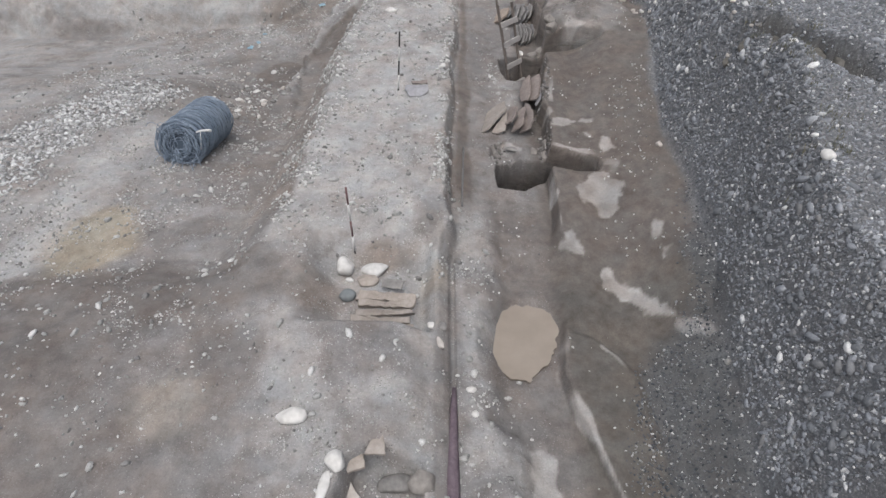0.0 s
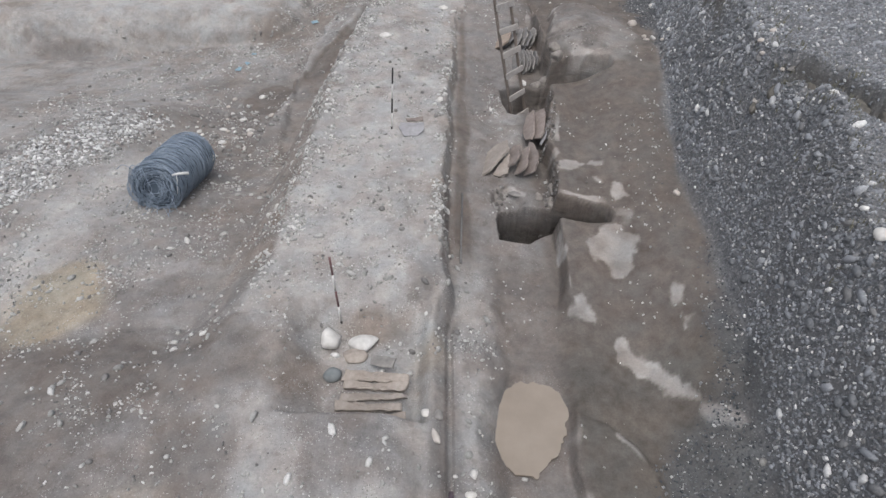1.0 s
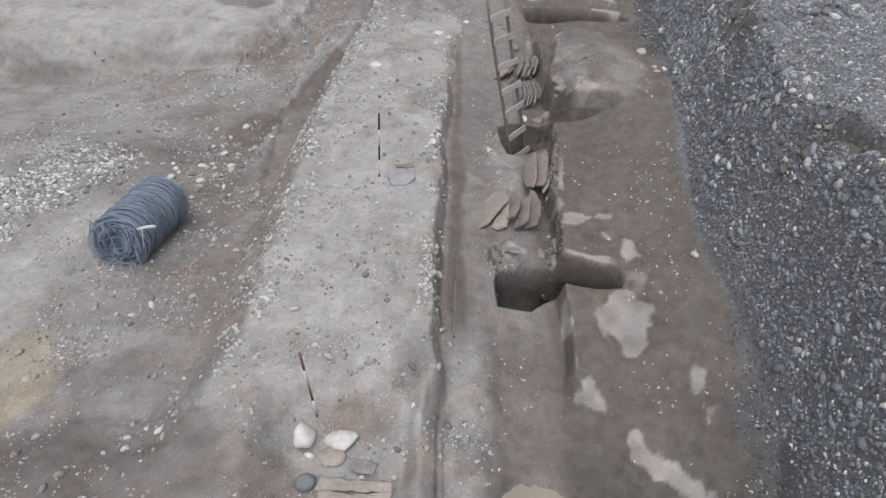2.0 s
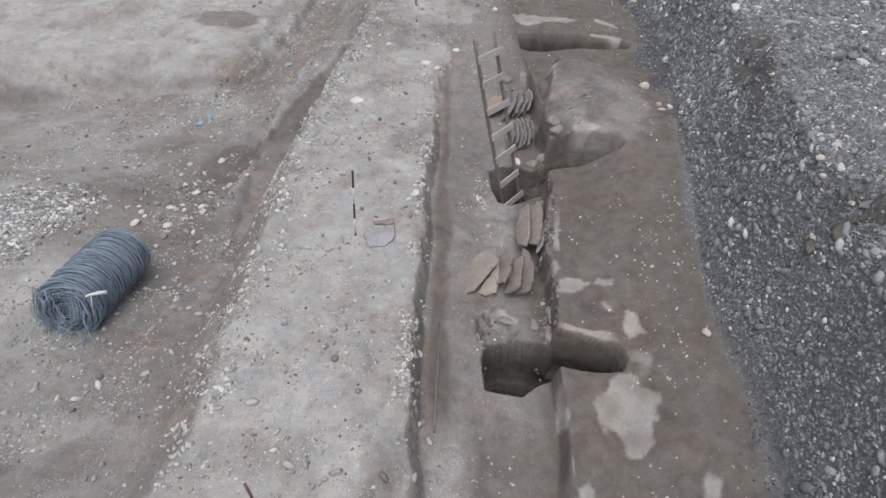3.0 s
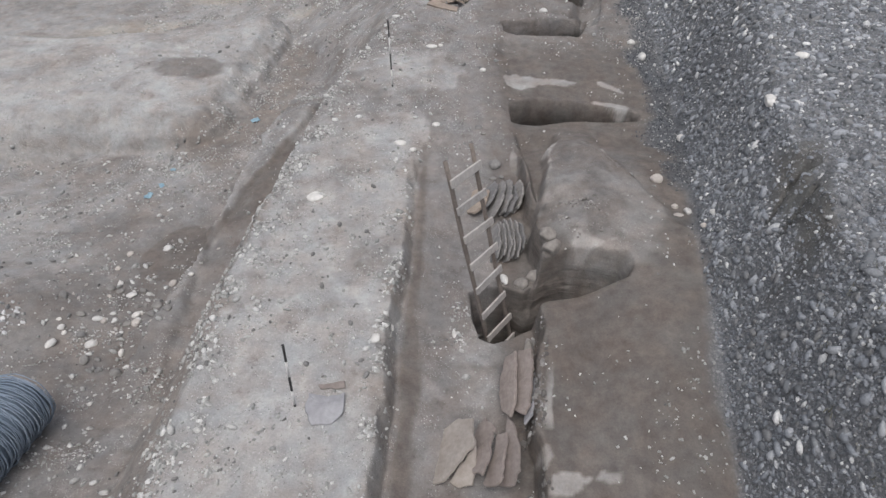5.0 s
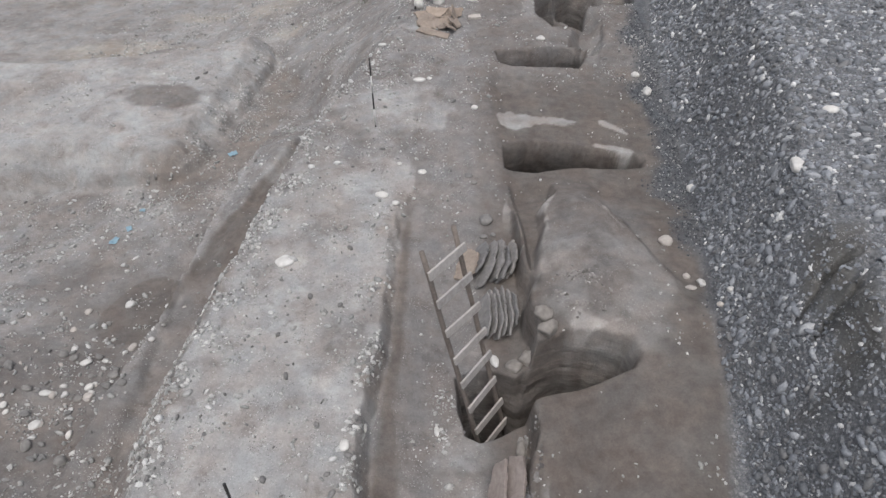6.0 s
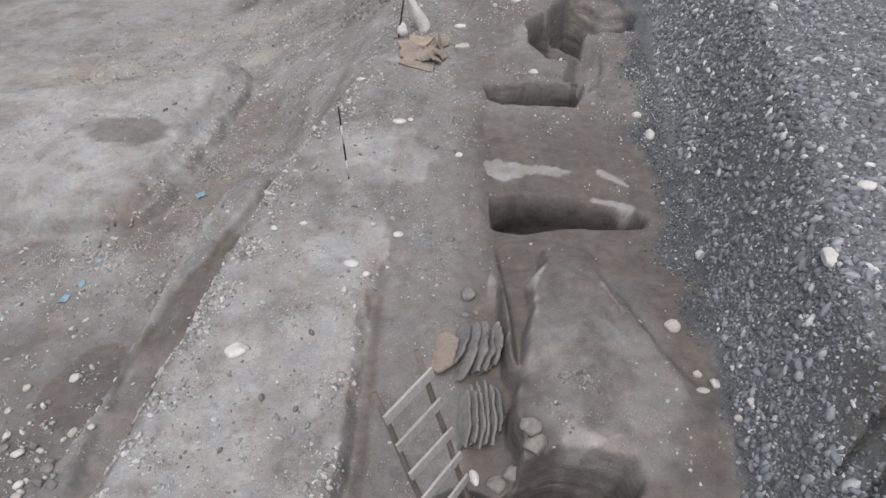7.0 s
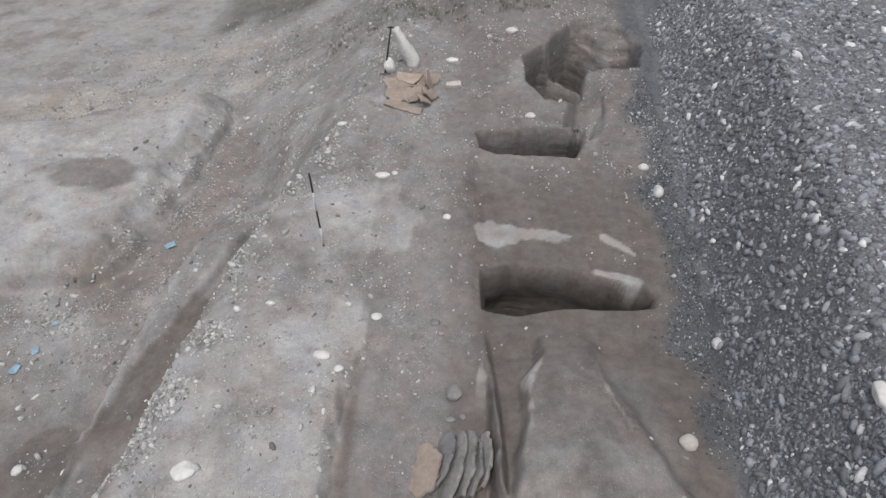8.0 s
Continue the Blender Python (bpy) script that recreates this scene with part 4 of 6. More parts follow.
x, y, g = scatter(330000, (-8.0, 1.9, 4.6, 25), lambda x, y: ground_density(x, y) * (0.10 + 1.6 * ease(0.0, 0.45, rough_noise(x, y, 0.45, 311, 4))), 21)
pebble_field("loose_chips", x, y, sizes(g, len(x), 0.005, 0.024, 2.2), M_CHIPS, "small pale stone chips strewn over the earth", 2, 4, 8, smooth=False)
x, y, g = scatter(27000, (-8.0, 1.9, 4.4, 24), lambda x, y: ground_density(x, y) ** 1.3 * (0.35 + 1.3 * ease(-0.1, 0.4, rough_noise(x, y, 0.6, 312, 4))), 22)
pebble_field("loose_pebbles", x, y, sizes(g, len(x), 0.013, 0.050, 3.0), M_CHIPS, "rounded pale pebbles scattered over the earth", 3, 6, 9, 0.3)


def rubble_density(x, y):
    edge = 0.7 * ease(0.34, 0.02, np.abs(x - strip_left(y) - 0.05 + 0.2 * ripple(x, y, 0.6, 321))) * ease(5, 6.5, y) * ease(17.5, 16, y)
    brink = ease(0.16, 0.02, np.abs(x - strip_right(y) + 0.07)) * ease(5, 6, y) * ease(13, 12, y)
    crumble = 0.4 * ease(0.32, 0.08, np.abs(inside(x, y, LEFT_BANK) + 0.12)) * ease(-4.7, -4.3, x) * ease(15.4, 16.2, y)
    return np.maximum(np.maximum(edge, crumble), 0.95 * brink) * ease(-0.3, 0.5, ripple(x, y, 0.25, 323))


x, y, g = scatter(170000, (-4.7, 4.5, 0.6, 20.6), rubble_density, 23)
pebble_field("edge_rubble", x, y, sizes(g, len(x), 0.006, 0.034, 2.8), M_CHIPS, "crumbled stones along the edges of the earth strip", 3, 5, 10, 0.3, smooth=False)
x, y, g = scatter(14000, (-8.2, 5.5, -4.6, 11.5), pale_heap, 24)
pebble_field("pale_rubble", x, y, sizes(g, len(x), 0.010, 0.040, 2.4), M_PALE, "spread of pale rubble on the lower terrace", 3, 5, 12, 0.25, smooth=False)
x, y, g = scatter(9000, (-9.0, 20.5, 2.0, 26.5), lambda x, y: ease(0.0, 0.6, rough_noise(x, y, 0.9, 345, 4)) * (0.25 + ease(0.5, 0.1, np.abs(y - 24.4 - 0.5 * (x + 6.3)))), 29)
pebble_field("far_chips", x, y, sizes(g, len(x), 0.010, 0.045, 2.8), M_CHIPS, "pale stones scattered over the far ground", 2, 5, 20, 0.3, smooth=False)
x, y, g = scatter(700, (0.62, 7.05, 1.15, 7.75), lambda x, y: ease(1.1, 0.5, np.hypot((x - 0.82) / 0.17, (y - 7.44) / 0.32)) * ease(-0.4, 0.5, ripple(x, y, 0.12, 341)), 25)
pebble_field("pit_rubble", x, y, sizes(g, len(x), 0.006, 0.034, 2.4), M_EARTHY, "dark broken rubble at the rim of the pit", 3, 5, 16, 0.35, smooth=False)
x, y, g = scatter(700, (0.66, 9.4, 1.05, 10.3), lambda x, y: ease(1.1, 0.3, np.hypot((x - 0.88) / 0.15, (y - 9.75) / 0.4)) * ease(-0.5, 0.4, ripple(x, y, 0.12, 342)), 26)
pebble_field("rim_rubble", x, y, sizes(g, len(x), 0.005, 0.026, 2.6), M_CHIPS, "pale rubble at the rim of the ladder's pit", 3, 5, 17, 0.3, smooth=False)
x, y, g = scatter(2600, (1.9, 10.55, 2.8, 11.4), lambda x, y: ease(1.1, 0.2, np.hypot((x - 2.25) / 0.34, (y - 10.9) / 0.34)) * ease(-0.3, 0.5, ripple(x, y, 0.14, 343)), 27)
pebble_field("mound_crumbs", x, y, sizes(g, len(x), 0.006, 0.03, 2.6), M_CRUMB, "crumbled earth and small stones on the mound", 3, 5, 18, 0.35, smooth=False)
x, y, g = scatter(2200, (1.25, 7.2, 1.75, 9.6), lambda x, y: ease(0.13, 0.02, np.abs(x - step_line(y) + 0.02)) * ease(-0.2, 0.6, ripple(x, y, 0.2, 344)), 28)
pebble_field("step_rubble", x, y, sizes(g, len(x), 0.008, 0.04, 2.4), M_EARTHY, "lumps of earth and stone along the trench step", 3, 5, 19, 0.4, smooth=False)


# ---------------------------------------------------------------- helpers for things
def height(x, y):
    gx, gy, z = GRID
    i, j = int(np.searchsorted(gx, x)) - 1, int(np.searchsorted(gy, y)) - 1
    u, v = (x - gx[i]) / (gx[i + 1] - gx[i]), (y - gy[j]) / (gy[j + 1] - gy[j])
    return float((z[j, i] * (1 - u) + z[j, i + 1] * u) * (1 - v) + (z[j + 1, i] * (1 - u) + z[j + 1, i + 1] * u) * v)


def finish(name, bm, mat, smooth=True):
    bmesh.ops.recalc_face_normals(bm, faces=bm.faces)
    me = bpy.data.meshes.new(name)
    bm.to_mesh(me)
    bm.free()
    me.polygons.foreach_set("use_smooth", np.full(len(me.polygons), smooth))
    me.materials.append(mat)
    return new(name, me)


def part(name, bm, mat, parent, label="", smooth=True):
    """One mesh object under a thing or a part, in the thing's own space."""
    ob = finish(name, bm, mat, smooth)
    ob.parent = parent
    return tagged(ob, label)


def thing(name, label, category, m=None, group=""):
    ob = new(name)
    ob.empty_display_size = 0.1
    if m is not None:
        ob.matrix_world = m
    return tagged(ob, label, category, group)


def tube(bm, points, radius, sides=6, closed=False, taper=None):
    pts = [Vector(p) for p in points]
    n = len(pts)
    rings, normal = [], None
    for k, p in enumerate(pts):
        a, b = pts[k - 1 if (k or closed) else 0], pts[(k + 1) % n if (k < n - 1 or closed) else n - 1]
        d = (b - a).normalized()
        if normal is None:
            normal = d.orthogonal().normalized()
        normal = (normal - d * normal.dot(d)).normalized()
        side = d.cross(normal)
        r = radius if taper is None else radius * (1 + (taper - 1) * k / max(n - 1, 1))
        rings.append([bm.verts.new(p + r * (math.cos(q) * normal + math.sin(q) * side)) for q in (2 * math.pi * s / sides for s in range(sides))])
    for k in range(n if closed else n - 1):
        a, b = rings[k], rings[(k + 1) % n]
        for s in range(sides):
            bm.faces.new((a[s], a[(s + 1) % sides], b[(s + 1) % sides], b[s]))
    if not closed:
        bm.faces.new(rings[0][::-1])
        bm.faces.new(rings[-1])
    return bm


def slab_bm(outline, thick, seed, jag=0.012, warp=0.01, edge=0.006, cut=0.04, curve=0.0):
    """A flat piece with a chipped outline, rounded arrises and a slightly warped face; curve bends it across its width."""
    r = random.Random(seed)
    pts = []
    for (ax, ay), (bx, by) in zip(outline, outline[1:] + outline[:1]):
        steps = max(1, int(math.hypot(bx - ax, by - ay) / cut))
        for k in range(steps):
            t = k / steps
            j = jag if k else jag * 0.4
            pts.append((ax + (bx - ax) * t + r.uniform(-j, j), ay + (by - ay) * t + r.uniform(-j, j)))
    bm = bmesh.new()
    loops = []
    cx, cy = sum(p[0] for p in pts) / len(pts), sum(p[1] for p in pts) / len(pts)
    for z, inset in ((0, edge), (edge, 0), (thick - edge, 0), (thick, edge)):
        ring = []
        for x, y in pts:
            d = math.hypot(x - cx, y - cy) or 1
            ring.append(bm.verts.new((x - (x - cx) / d * inset, y - (y - cy) / d * inset, z)))
        loops.append(ring)
    for a, b in zip(loops, loops[1:]):
        for s in range(len(pts)):
            bm.faces.new((a[s], a[(s + 1) % len(pts)], b[(s + 1) % len(pts)], b[s]))
    for ring, z in ((loops[0], 0), (loops[-1], thick)):
        inner = ring
        for shrink in (0.6, 0.25):
            nxt = [bm.verts.new((cx + (v.co.x - cx) * shrink / (1 if inner is ring else 0.6), cy + (v.co.y - cy) * shrink / (1 if inner is ring else 0.6),
                                 z + r.uniform(-0.3, 0.3) * edge)) for v in inner]
            for s in range(len(pts)):
                bm.faces.new((inner[s], inner[(s + 1) % len(pts)], nxt[(s + 1) % len(pts)], nxt[s]))
            inner = nxt
        mid = bm.verts.new((cx, cy, z))
        for s in range(len(pts)):
            bm.faces.new((inner[s], inner[(s + 1) % len(pts)], mid))
    ox, oy = r.uniform(0, 50), r.uniform(0, 50)
    for v in bm.verts:
        v.co.z += warp * noise.noise(Vector((v.co.x * 5 + ox, v.co.y * 5 + oy, 0)))
        v.co.z += 0.25 * warp * noise.noise(Vector((v.co.x * 30 + ox, v.co.y * 30 + oy, 3)))
        if curve:
            v.co.z -= curve * (v.co.y - cy) ** 2
    return bm


def stone(name, x, y, dims, mat, label, turn=0.0, seed=0, angular=0.0, sink=0.3, tilt=0.0, z=None, group="", category="stone", lumpy=0.0):
    """A boulder or cobble: a knocked and partly flattened ball, bedded a little in the ground."""
    bm = bmesh.new()
    bmesh.ops.create_icosphere(bm, subdivisions=3, radius=1.0)
    r = random.Random(seed + 100)
    off = Vector((r.uniform(0, 90), r.uniform(0, 90), r.uniform(0, 90)))
    for v in bm.verts:
        v.co *= 1 + 0.22 * noise.noise(v.co * 0.9 + off) + (0.06 + lumpy) * noise.noise(v.co * 3.2 + off) + 0.6 * lumpy * noise.noise(v.co * 8 + off)
    for _ in range(int(9 * angular)):
        nrm = Vector((r.gauss(0, 1), r.gauss(0, 1), r.gauss(0, 1))).normalized()
        d = r.uniform(0.62, 0.85)
        for v in bm.verts:
            over = v.co.dot(nrm) - d
            if over > 0:
                v.co -= nrm * over * 0.92
    for v in bm.verts:
        v.co = Vector((v.co.x * dims[0] / 2, v.co.y * dims[1] / 2, v.co.z * dims[2] / 2))
    ob = finish(name, bm, mat)
    ob.matrix_world = pose(x, y, (height(x, y) if z is None else z) + dims[2] * (0.5 - sink), tilt, 0, turn)
    return tagged(ob, label, category, group)


# ---------------------------------------------------------------- materials of the things
M_WHITE_STONE = grained("white_limestone", (0.50, 0.485, 0.46), (0.70, 0.685, 0.66), 14, 0.85, relief=0.006, vary=0.12)
M_PINK_STONE = grained("pinkish_stone", (0.40, 0.365, 0.335), (0.56, 0.525, 0.49), 16, 0.85, relief=0.006, vary=0.15)
M_GREY_STONE = grained("grey_stone", (0.17, 0.165, 0.16), (0.29, 0.28, 0.27), 16, 0.85, relief=0.006, vary=0.2)
M_BLUE_STONE = grained("blue_grey_stone", (0.135, 0.150, 0.152), (0.21, 0.225, 0.228), 12, 0.75, relief=0.004)
M_TILE = grained("fired_clay_tile", (0.225, 0.188, 0.170), (0.335, 0.29, 0.268), 22, 0.9, relief=0.004, vary=0.22)
M_TAN = grained("dusty_tan_tile", (0.27, 0.237, 0.21), (0.395, 0.357, 0.325), 22, 0.9, relief=0.004, vary=0.18)
M_ORANGE = grained("orange_tile", (0.285, 0.232, 0.192), (0.405, 0.342, 0.292), 20, 0.9, relief=0.004, vary=0.28)
M_SLATE = grained("grey_slate", (0.165, 0.16, 0.157), (0.29, 0.28, 0.275), 18, 0.8, relief=0.005, vary=0.25)
M_LILAC = grained("pale_grey_tile", (0.23, 0.225, 0.235), (0.33, 0.325, 0.335), 20, 0.8, relief=0.003)
M_WOOD = grained("weathered_wood", (0.145, 0.122, 0.108), (0.235, 0.203, 0.18), 40, 0.85, relief=0.003, vary=0.15)
M_PALE_WOOD = grained("pale_sawn_wood", (0.36, 0.335, 0.315), (0.52, 0.495, 0.47), 26, 0.8, relief=0.003, vary=0.15)
M_WIRE = grained("galvanised_wire", (0.195, 0.245, 0.305), (0.33, 0.385, 0.455), 30, 0.6, 0.3, 0.002)
# the same wire in a darker tone: shade inside the roll put into colour
M_SHADED_CORE = grained("shaded_roll_inside", (0.10, 0.132, 0.17), (0.18, 0.22, 0.265), 60, 0.7, 0.2, 0.01)
M_RAG = grained("white_rag", (0.50, 0.50, 0.49), (0.66, 0.66, 0.65), 30, 0.9, relief=0.003)
M_SACK = grained("white_sack", (0.50, 0.485, 0.45), (0.70, 0.68, 0.64), 25, 0.75, relief=0.004)
M_ROD_RED = grained("faded_dark_red_paint", (0.135, 0.075, 0.078), (0.20, 0.115, 0.115), 40, 0.6, relief=0.001)
M_ROD_BLACK = grained("black_paint", (0.018, 0.018, 0.02), (0.045, 0.043, 0.043), 40, 0.6, relief=0.001)
M_ROD_WHITE = grained("white_paint", (0.55, 0.54, 0.52), (0.72, 0.71, 0.69), 40, 0.6, relief=0.001)
M_IRON = grained("rusty_iron", (0.06, 0.055, 0.055), (0.13, 0.12, 0.118), 40, 0.7, 0.5, 0.002)
M_BAR = grained("dull_grey_metal", (0.15, 0.148, 0.148), (0.26, 0.255, 0.25), 30, 0.6, 0.4, 0.002)
M_PURPLE = grained("dark_purple_plank", (0.085, 0.062, 0.075), (0.165, 0.128, 0.145), 26, 0.65, relief=0.004)
M_BLUE = grained("blue_plastic", (0.17, 0.28, 0.35), (0.30, 0.42, 0.48), 20, 0.5, relief=0.003)
M_EARTH = grained("earth_crust", (0.19, 0.172, 0.155), (0.29, 0.268, 0.245), 18, 0.95, relief=0.012)
M_CLOD = grained("caked_earth", (0.085, 0.08, 0.07), (0.165, 0.155, 0.14), 20, 0.95, relief=0.012)
M_GRASS = grained("dry_grass", (0.12, 0.118, 0.085), (0.2, 0.19, 0.14), 8, 0.9, relief=0.001)


def muddy_water():
    m, n, l, b = material("muddy_water", 0.12, 0.0, 0.4)
    co = n.new("ShaderNodeTexCoord").outputs["Object"]
    a = noise_node(n, l, 2.2, 5, 0.6, co)
    l.new(ramp(n, l, a.outputs["Fac"], [(0.3, (0.245, 0.206, 0.168)), (0.7, (0.295, 0.253, 0.210))]).outputs[0], b.inputs["Base Color"])
    return m


M_WATER = muddy_water()


# ---------------------------------------------------------------- puddle in the trench
def puddle(name, outline, level, label, mat=M_WATER):
    pts = []
    for (ax, ay), (bx, by) in zip(outline, outline[1:] + outline[:1]):
        for k in range(8):
            t = k / 8
            px, py = ax + (bx - ax) * t, ay + (by - ay) * t
            w = 0.055 * noise.noise(Vector((px * 6, py * 6, 1))) + 0.035 * noise.noise(Vector((px * 17, py * 17, 2)))
            v = 0.055 * noise.noise(Vector((px * 6, py * 6, 7))) + 0.035 * noise.noise(Vector((px * 17, py * 17, 9)))
            pts.append((px + w, py + v))
    bm = bmesh.new()
    cx, cy = sum(p[0] for p in pts) / len(pts), sum(p[1] for p in pts) / len(pts)
    for z in (0, -0.02):
        ring = [bm.verts.new((x, y, z)) for x, y in pts]
        mid = bm.verts.new((cx, cy, z))
        for s in range(len(pts)):
            bm.faces.new((ring[s], ring[(s + 1) % len(pts)], mid))
        if z == 0:
            first = ring
    for s in range(len(pts)):
        bm.faces.new((first[s], first[(s + 1) % len(pts)], ring[(s + 1) % len(pts)], ring[s]))
    ob = finish(name, bm, mat, False)
    ob.location.z = level
    return tagged(ob, label, "puddle", kind="structure")


puddle("puddle", PUDDLE, -0.572, "still puddle of muddy tan water in a hollow of the trench")


# ---------------------------------------------------------------- ladder standing in the pit
def ladder():
    top, foot = Vector((0.70, 10.03, 1.62)), Vector((1.30, 9.74, -1.33))
    across = Vector((0.25, 0.365, -0.07))
    th = thing("ladder", "rough wooden ladder with pale rungs leaning in a dug pit", "ladder", pose(*foot))
    r = random.Random(4)
    for shift in (Vector(), across):
        a, b = shift, top - foot + shift
        bm = bmesh.new()
        pts = [a + (b - a) * (s / 9) + Vector((r.uniform(-0.006, 0.006), r.uniform(-0.006, 0.006), 0)) for s in range(10)]
        tube(bm, pts, 0.027, 8, taper=0.85)
        part("rail", bm, M_WOOD, th)
    along_rail = (top - foot)
    for z in (1.384, 1.07, 0.72, 0.36, 0.02, -0.36, -0.72, -1.05):
        f = (z - foot.z) / along_rail.z
        p = along_rail * f
        d = across.normalized()
        n = along_rail.normalized().cross(d)
        bm = bmesh.new()
        a, b = p - d * 0.03 - n * 0.035, p + across + d * 0.06 - n * 0.035
        up = along_rail.normalized()
        up2 = Vector((r.uniform(-0.02, 0.02), r.uniform(-0.02, 0.02), r.uniform(-0.015, 0.015)))
        vs = []
        for q in (a, b + up2):
            for du, dn in ((-0.046, -0.012), (0.046, -0.012), (0.046, 0.012), (-0.046, 0.012)):
                vs.append(bm.verts.new(q + up * du + n * dn))
        for fidx in ((0, 1, 2, 3), (7, 6, 5, 4), (0, 4, 5, 1), (1, 5, 6, 2), (2, 6, 7, 3), (3, 7, 4, 0)):
            bm.faces.new([vs[i] for i in fidx])
        bmesh.ops.bevel(bm, geom=bm.edges[:], offset=0.004, segments=1, affect="EDGES")
        part("rung", bm, M_PALE_WOOD, th, "pale sawn wooden rung", False)
    return th


ladder()


# ---------------------------------------------------------------- surveying rods
def ranging_rod(x, y, tall, lean_x, lean_y, dark, label):
    th = thing("ranging_rod", label, "rod", pose(x, y, height(x, y), lean_x, lean_y, 0), "surveying rods")
    bm = bmesh.new()
    tube(bm, [(0, 0, -0.08), (0, 0, 0.0), (0, 0, 0.05)], 0.009, 8, taper=1.3)
    part("tip", bm, M_IRON, th, "steel tip")
    step = (tall - 0.04) / 4
    for k in range(4):
        bm = bmesh.new()
        tube(bm, [(0, 0, 0.04 + k * step), (0, 0, 0.04 + (k + 1) * step)], 0.0115, 10)
        part("band", bm, M_ROD_WHITE if k % 2 == 0 else dark, th, "white painted band" if k % 2 == 0 else "dark painted band")
    return th


ranging_rod(-1.04, 5.14, 1.00, 0, 0, M_ROD_RED, "upright surveying rod banded in white and faded dark red")
ranging_rod(-0.69, 8.49, 0.95, 0, 4, M_ROD_BLACK, "upright surveying rod banded in white and black")
ranging_rod(-0.16, 14.51, 1.12, 0, 0, M_ROD_BLACK, "tall upright surveying rod banded in white and black")


# ---------------------------------------------------------------- roll of fence wire
def wire_roll():
    a, b, rad = Vector((-4.02, 7.80, -0.56)), Vector((-3.97, 9.12, -0.92)), 0.37
    base = Vector((a.x, a.y, height(a.x, a.y)))
    th = thing("wire_roll", "bulky roll of blue-grey galvanised fence wire on bare earth", "wire roll", pose(*base))
    axis = (b - a).normalized()
    u = axis.orthogonal().normalized()
    w = axis.cross(u)
    long = (b - a).length
    r = random.Random(9)

    def at(s, ang, q):
        return a - base + axis * s + (math.cos(ang) * u + math.sin(ang) * w) * q

    bm = bmesh.new()
    rings = []
    for k in range(15):
        s = 0.05 + (long - 0.1) * k / 14
        rings.append([bm.verts.new(at(s, 2 * math.pi * j / 36, rad * (0.93 + 0.03 * math.sin(2.1 * k + j)))) for j in range(36)])
    for p, q in zip(rings, rings[1:]):
        for j in range(36):
            bm.faces.new((p[j], p[(j + 1) % 36], q[(j + 1) % 36], q[j]))
    for ring, s in ((rings[0], 0.06), (rings[-1], long - 0.06)):
        inner = [bm.verts.new(at(s, 2 * math.pi * j / 36, rad * 0.30)) for j in range(36)]
        for j in range(36):
            bm.faces.new((ring[j], ring[(j + 1) % 36], inner[(j + 1) % 36], inner[j]))
        bm.faces.new(inner)
    part("core", bm, M_SHADED_CORE, th, "inner windings, darkened to give the shade between the coils")
    for k in range(64):
        s = 0.02 + (long - 0.04) * k / 63 + r.uniform(-0.008, 0.008)
        bm = bmesh.new()
        sway, ph, rr = r.uniform(0.0, 0.03), r.uniform(0, 6.28), rad * r.uniform(0.95, 1.04)
        tube(bm, [at(s + sway * math.sin(2 * math.pi * j / 32 + ph), 2 * math.pi * j / 32, rr + 0.008 * math.sin(5 * j + ph)) for j in range(32)], r.uniform(0.0045, 0.0075), 4, True)
        part("coil", bm, M_WIRE, th)
    for k in range(34):
        bm = bmesh.new()
        ph, q, skew, off = r.uniform(0, 6.28), rad * r.uniform(0.2, 1.0), r.uniform(-0.10, 0.10), r.uniform(0.0, 0.25)
        tube(bm, [at(skew * math.sin(ph + 0.24 * j) + r.uniform(-0.02, 0.02), ph + 6.0 * j / 26, min(q * (1 + off * math.sin(0.3 * j + ph)), rad * 1.03)) for j in range(27)], 0.005, 4)
        part("end_loop", bm, M_WIRE, th)
    for k in range(44):
        bm = bmesh.new()
        ph, q = r.uniform(0, 6.28), rad * r.uniform(0.45, 1.02)
        p0 = at(0.0, ph, q)
        d = Vector((r.uniform(-0.2, 0.2), r.uniform(-0.28, -0.02), r.uniform(-0.2, 0.12)))
        pts = [p0 + d * t + Vector((0, 0, 0.09 * math.sin(3.1 * t))) for t in (0, 0.2, 0.4, 0.6, 0.8, 1.0)]
        for p in pts:
            p.z = max(p.z, height(p.x + base.x, p.y + base.y) - base.z + 0.008)
        tube(bm, pts, 0.0045, 4)
        part("loose_wire", bm, M_WIRE, th)
    bm = bmesh.new()
    p0 = at(0.10, 0, 0) + Vector((0.30, -0.06, 0.24))
    tube(bm, [p0, p0 + Vector((0.07, 0.02, 0.01)), p0 + Vector((0.14, 0.06, -0.01)), p0 + Vector((0.19, 0.09, -0.035))], 0.014, 7, taper=1.8)
    part("tie", bm, M_RAG, th, "knotted white rag tie")
    bm = bmesh.new()
    tube(bm, [p0 + Vector((0.06, 0.0, 0)), p0 + Vector((0.06, -0.06, -0.10)), p0 + Vector((0.03, -0.1, -0.25))], 0.006, 5)
    part("tie_end", bm, M_RAG, th, "hanging white cord")
    return th


wire_roll()


# ---------------------------------------------------------------- roof tiles and slates
def tile(name, outline, thick, m, mat, label, group, seed, category="roof tile", **kw):
    ob = finish(name, slab_bm(outline, thick, seed, **kw), mat, False)
    ob.matrix_world = m
    return tagged(ob, label, category, group)


def box_outline(long, wide, r, ragged=0.04):
    j = lambda: r.uniform(-ragged, ragged)
    return [(-long / 2 + j(), -wide / 2), (long / 2 + j(), -wide / 2), (long / 2 + j(), wide / 2 + j()), (j(), wide / 2 + 0.5 * j()), (-long / 2 + j(), wide / 2 + j())]


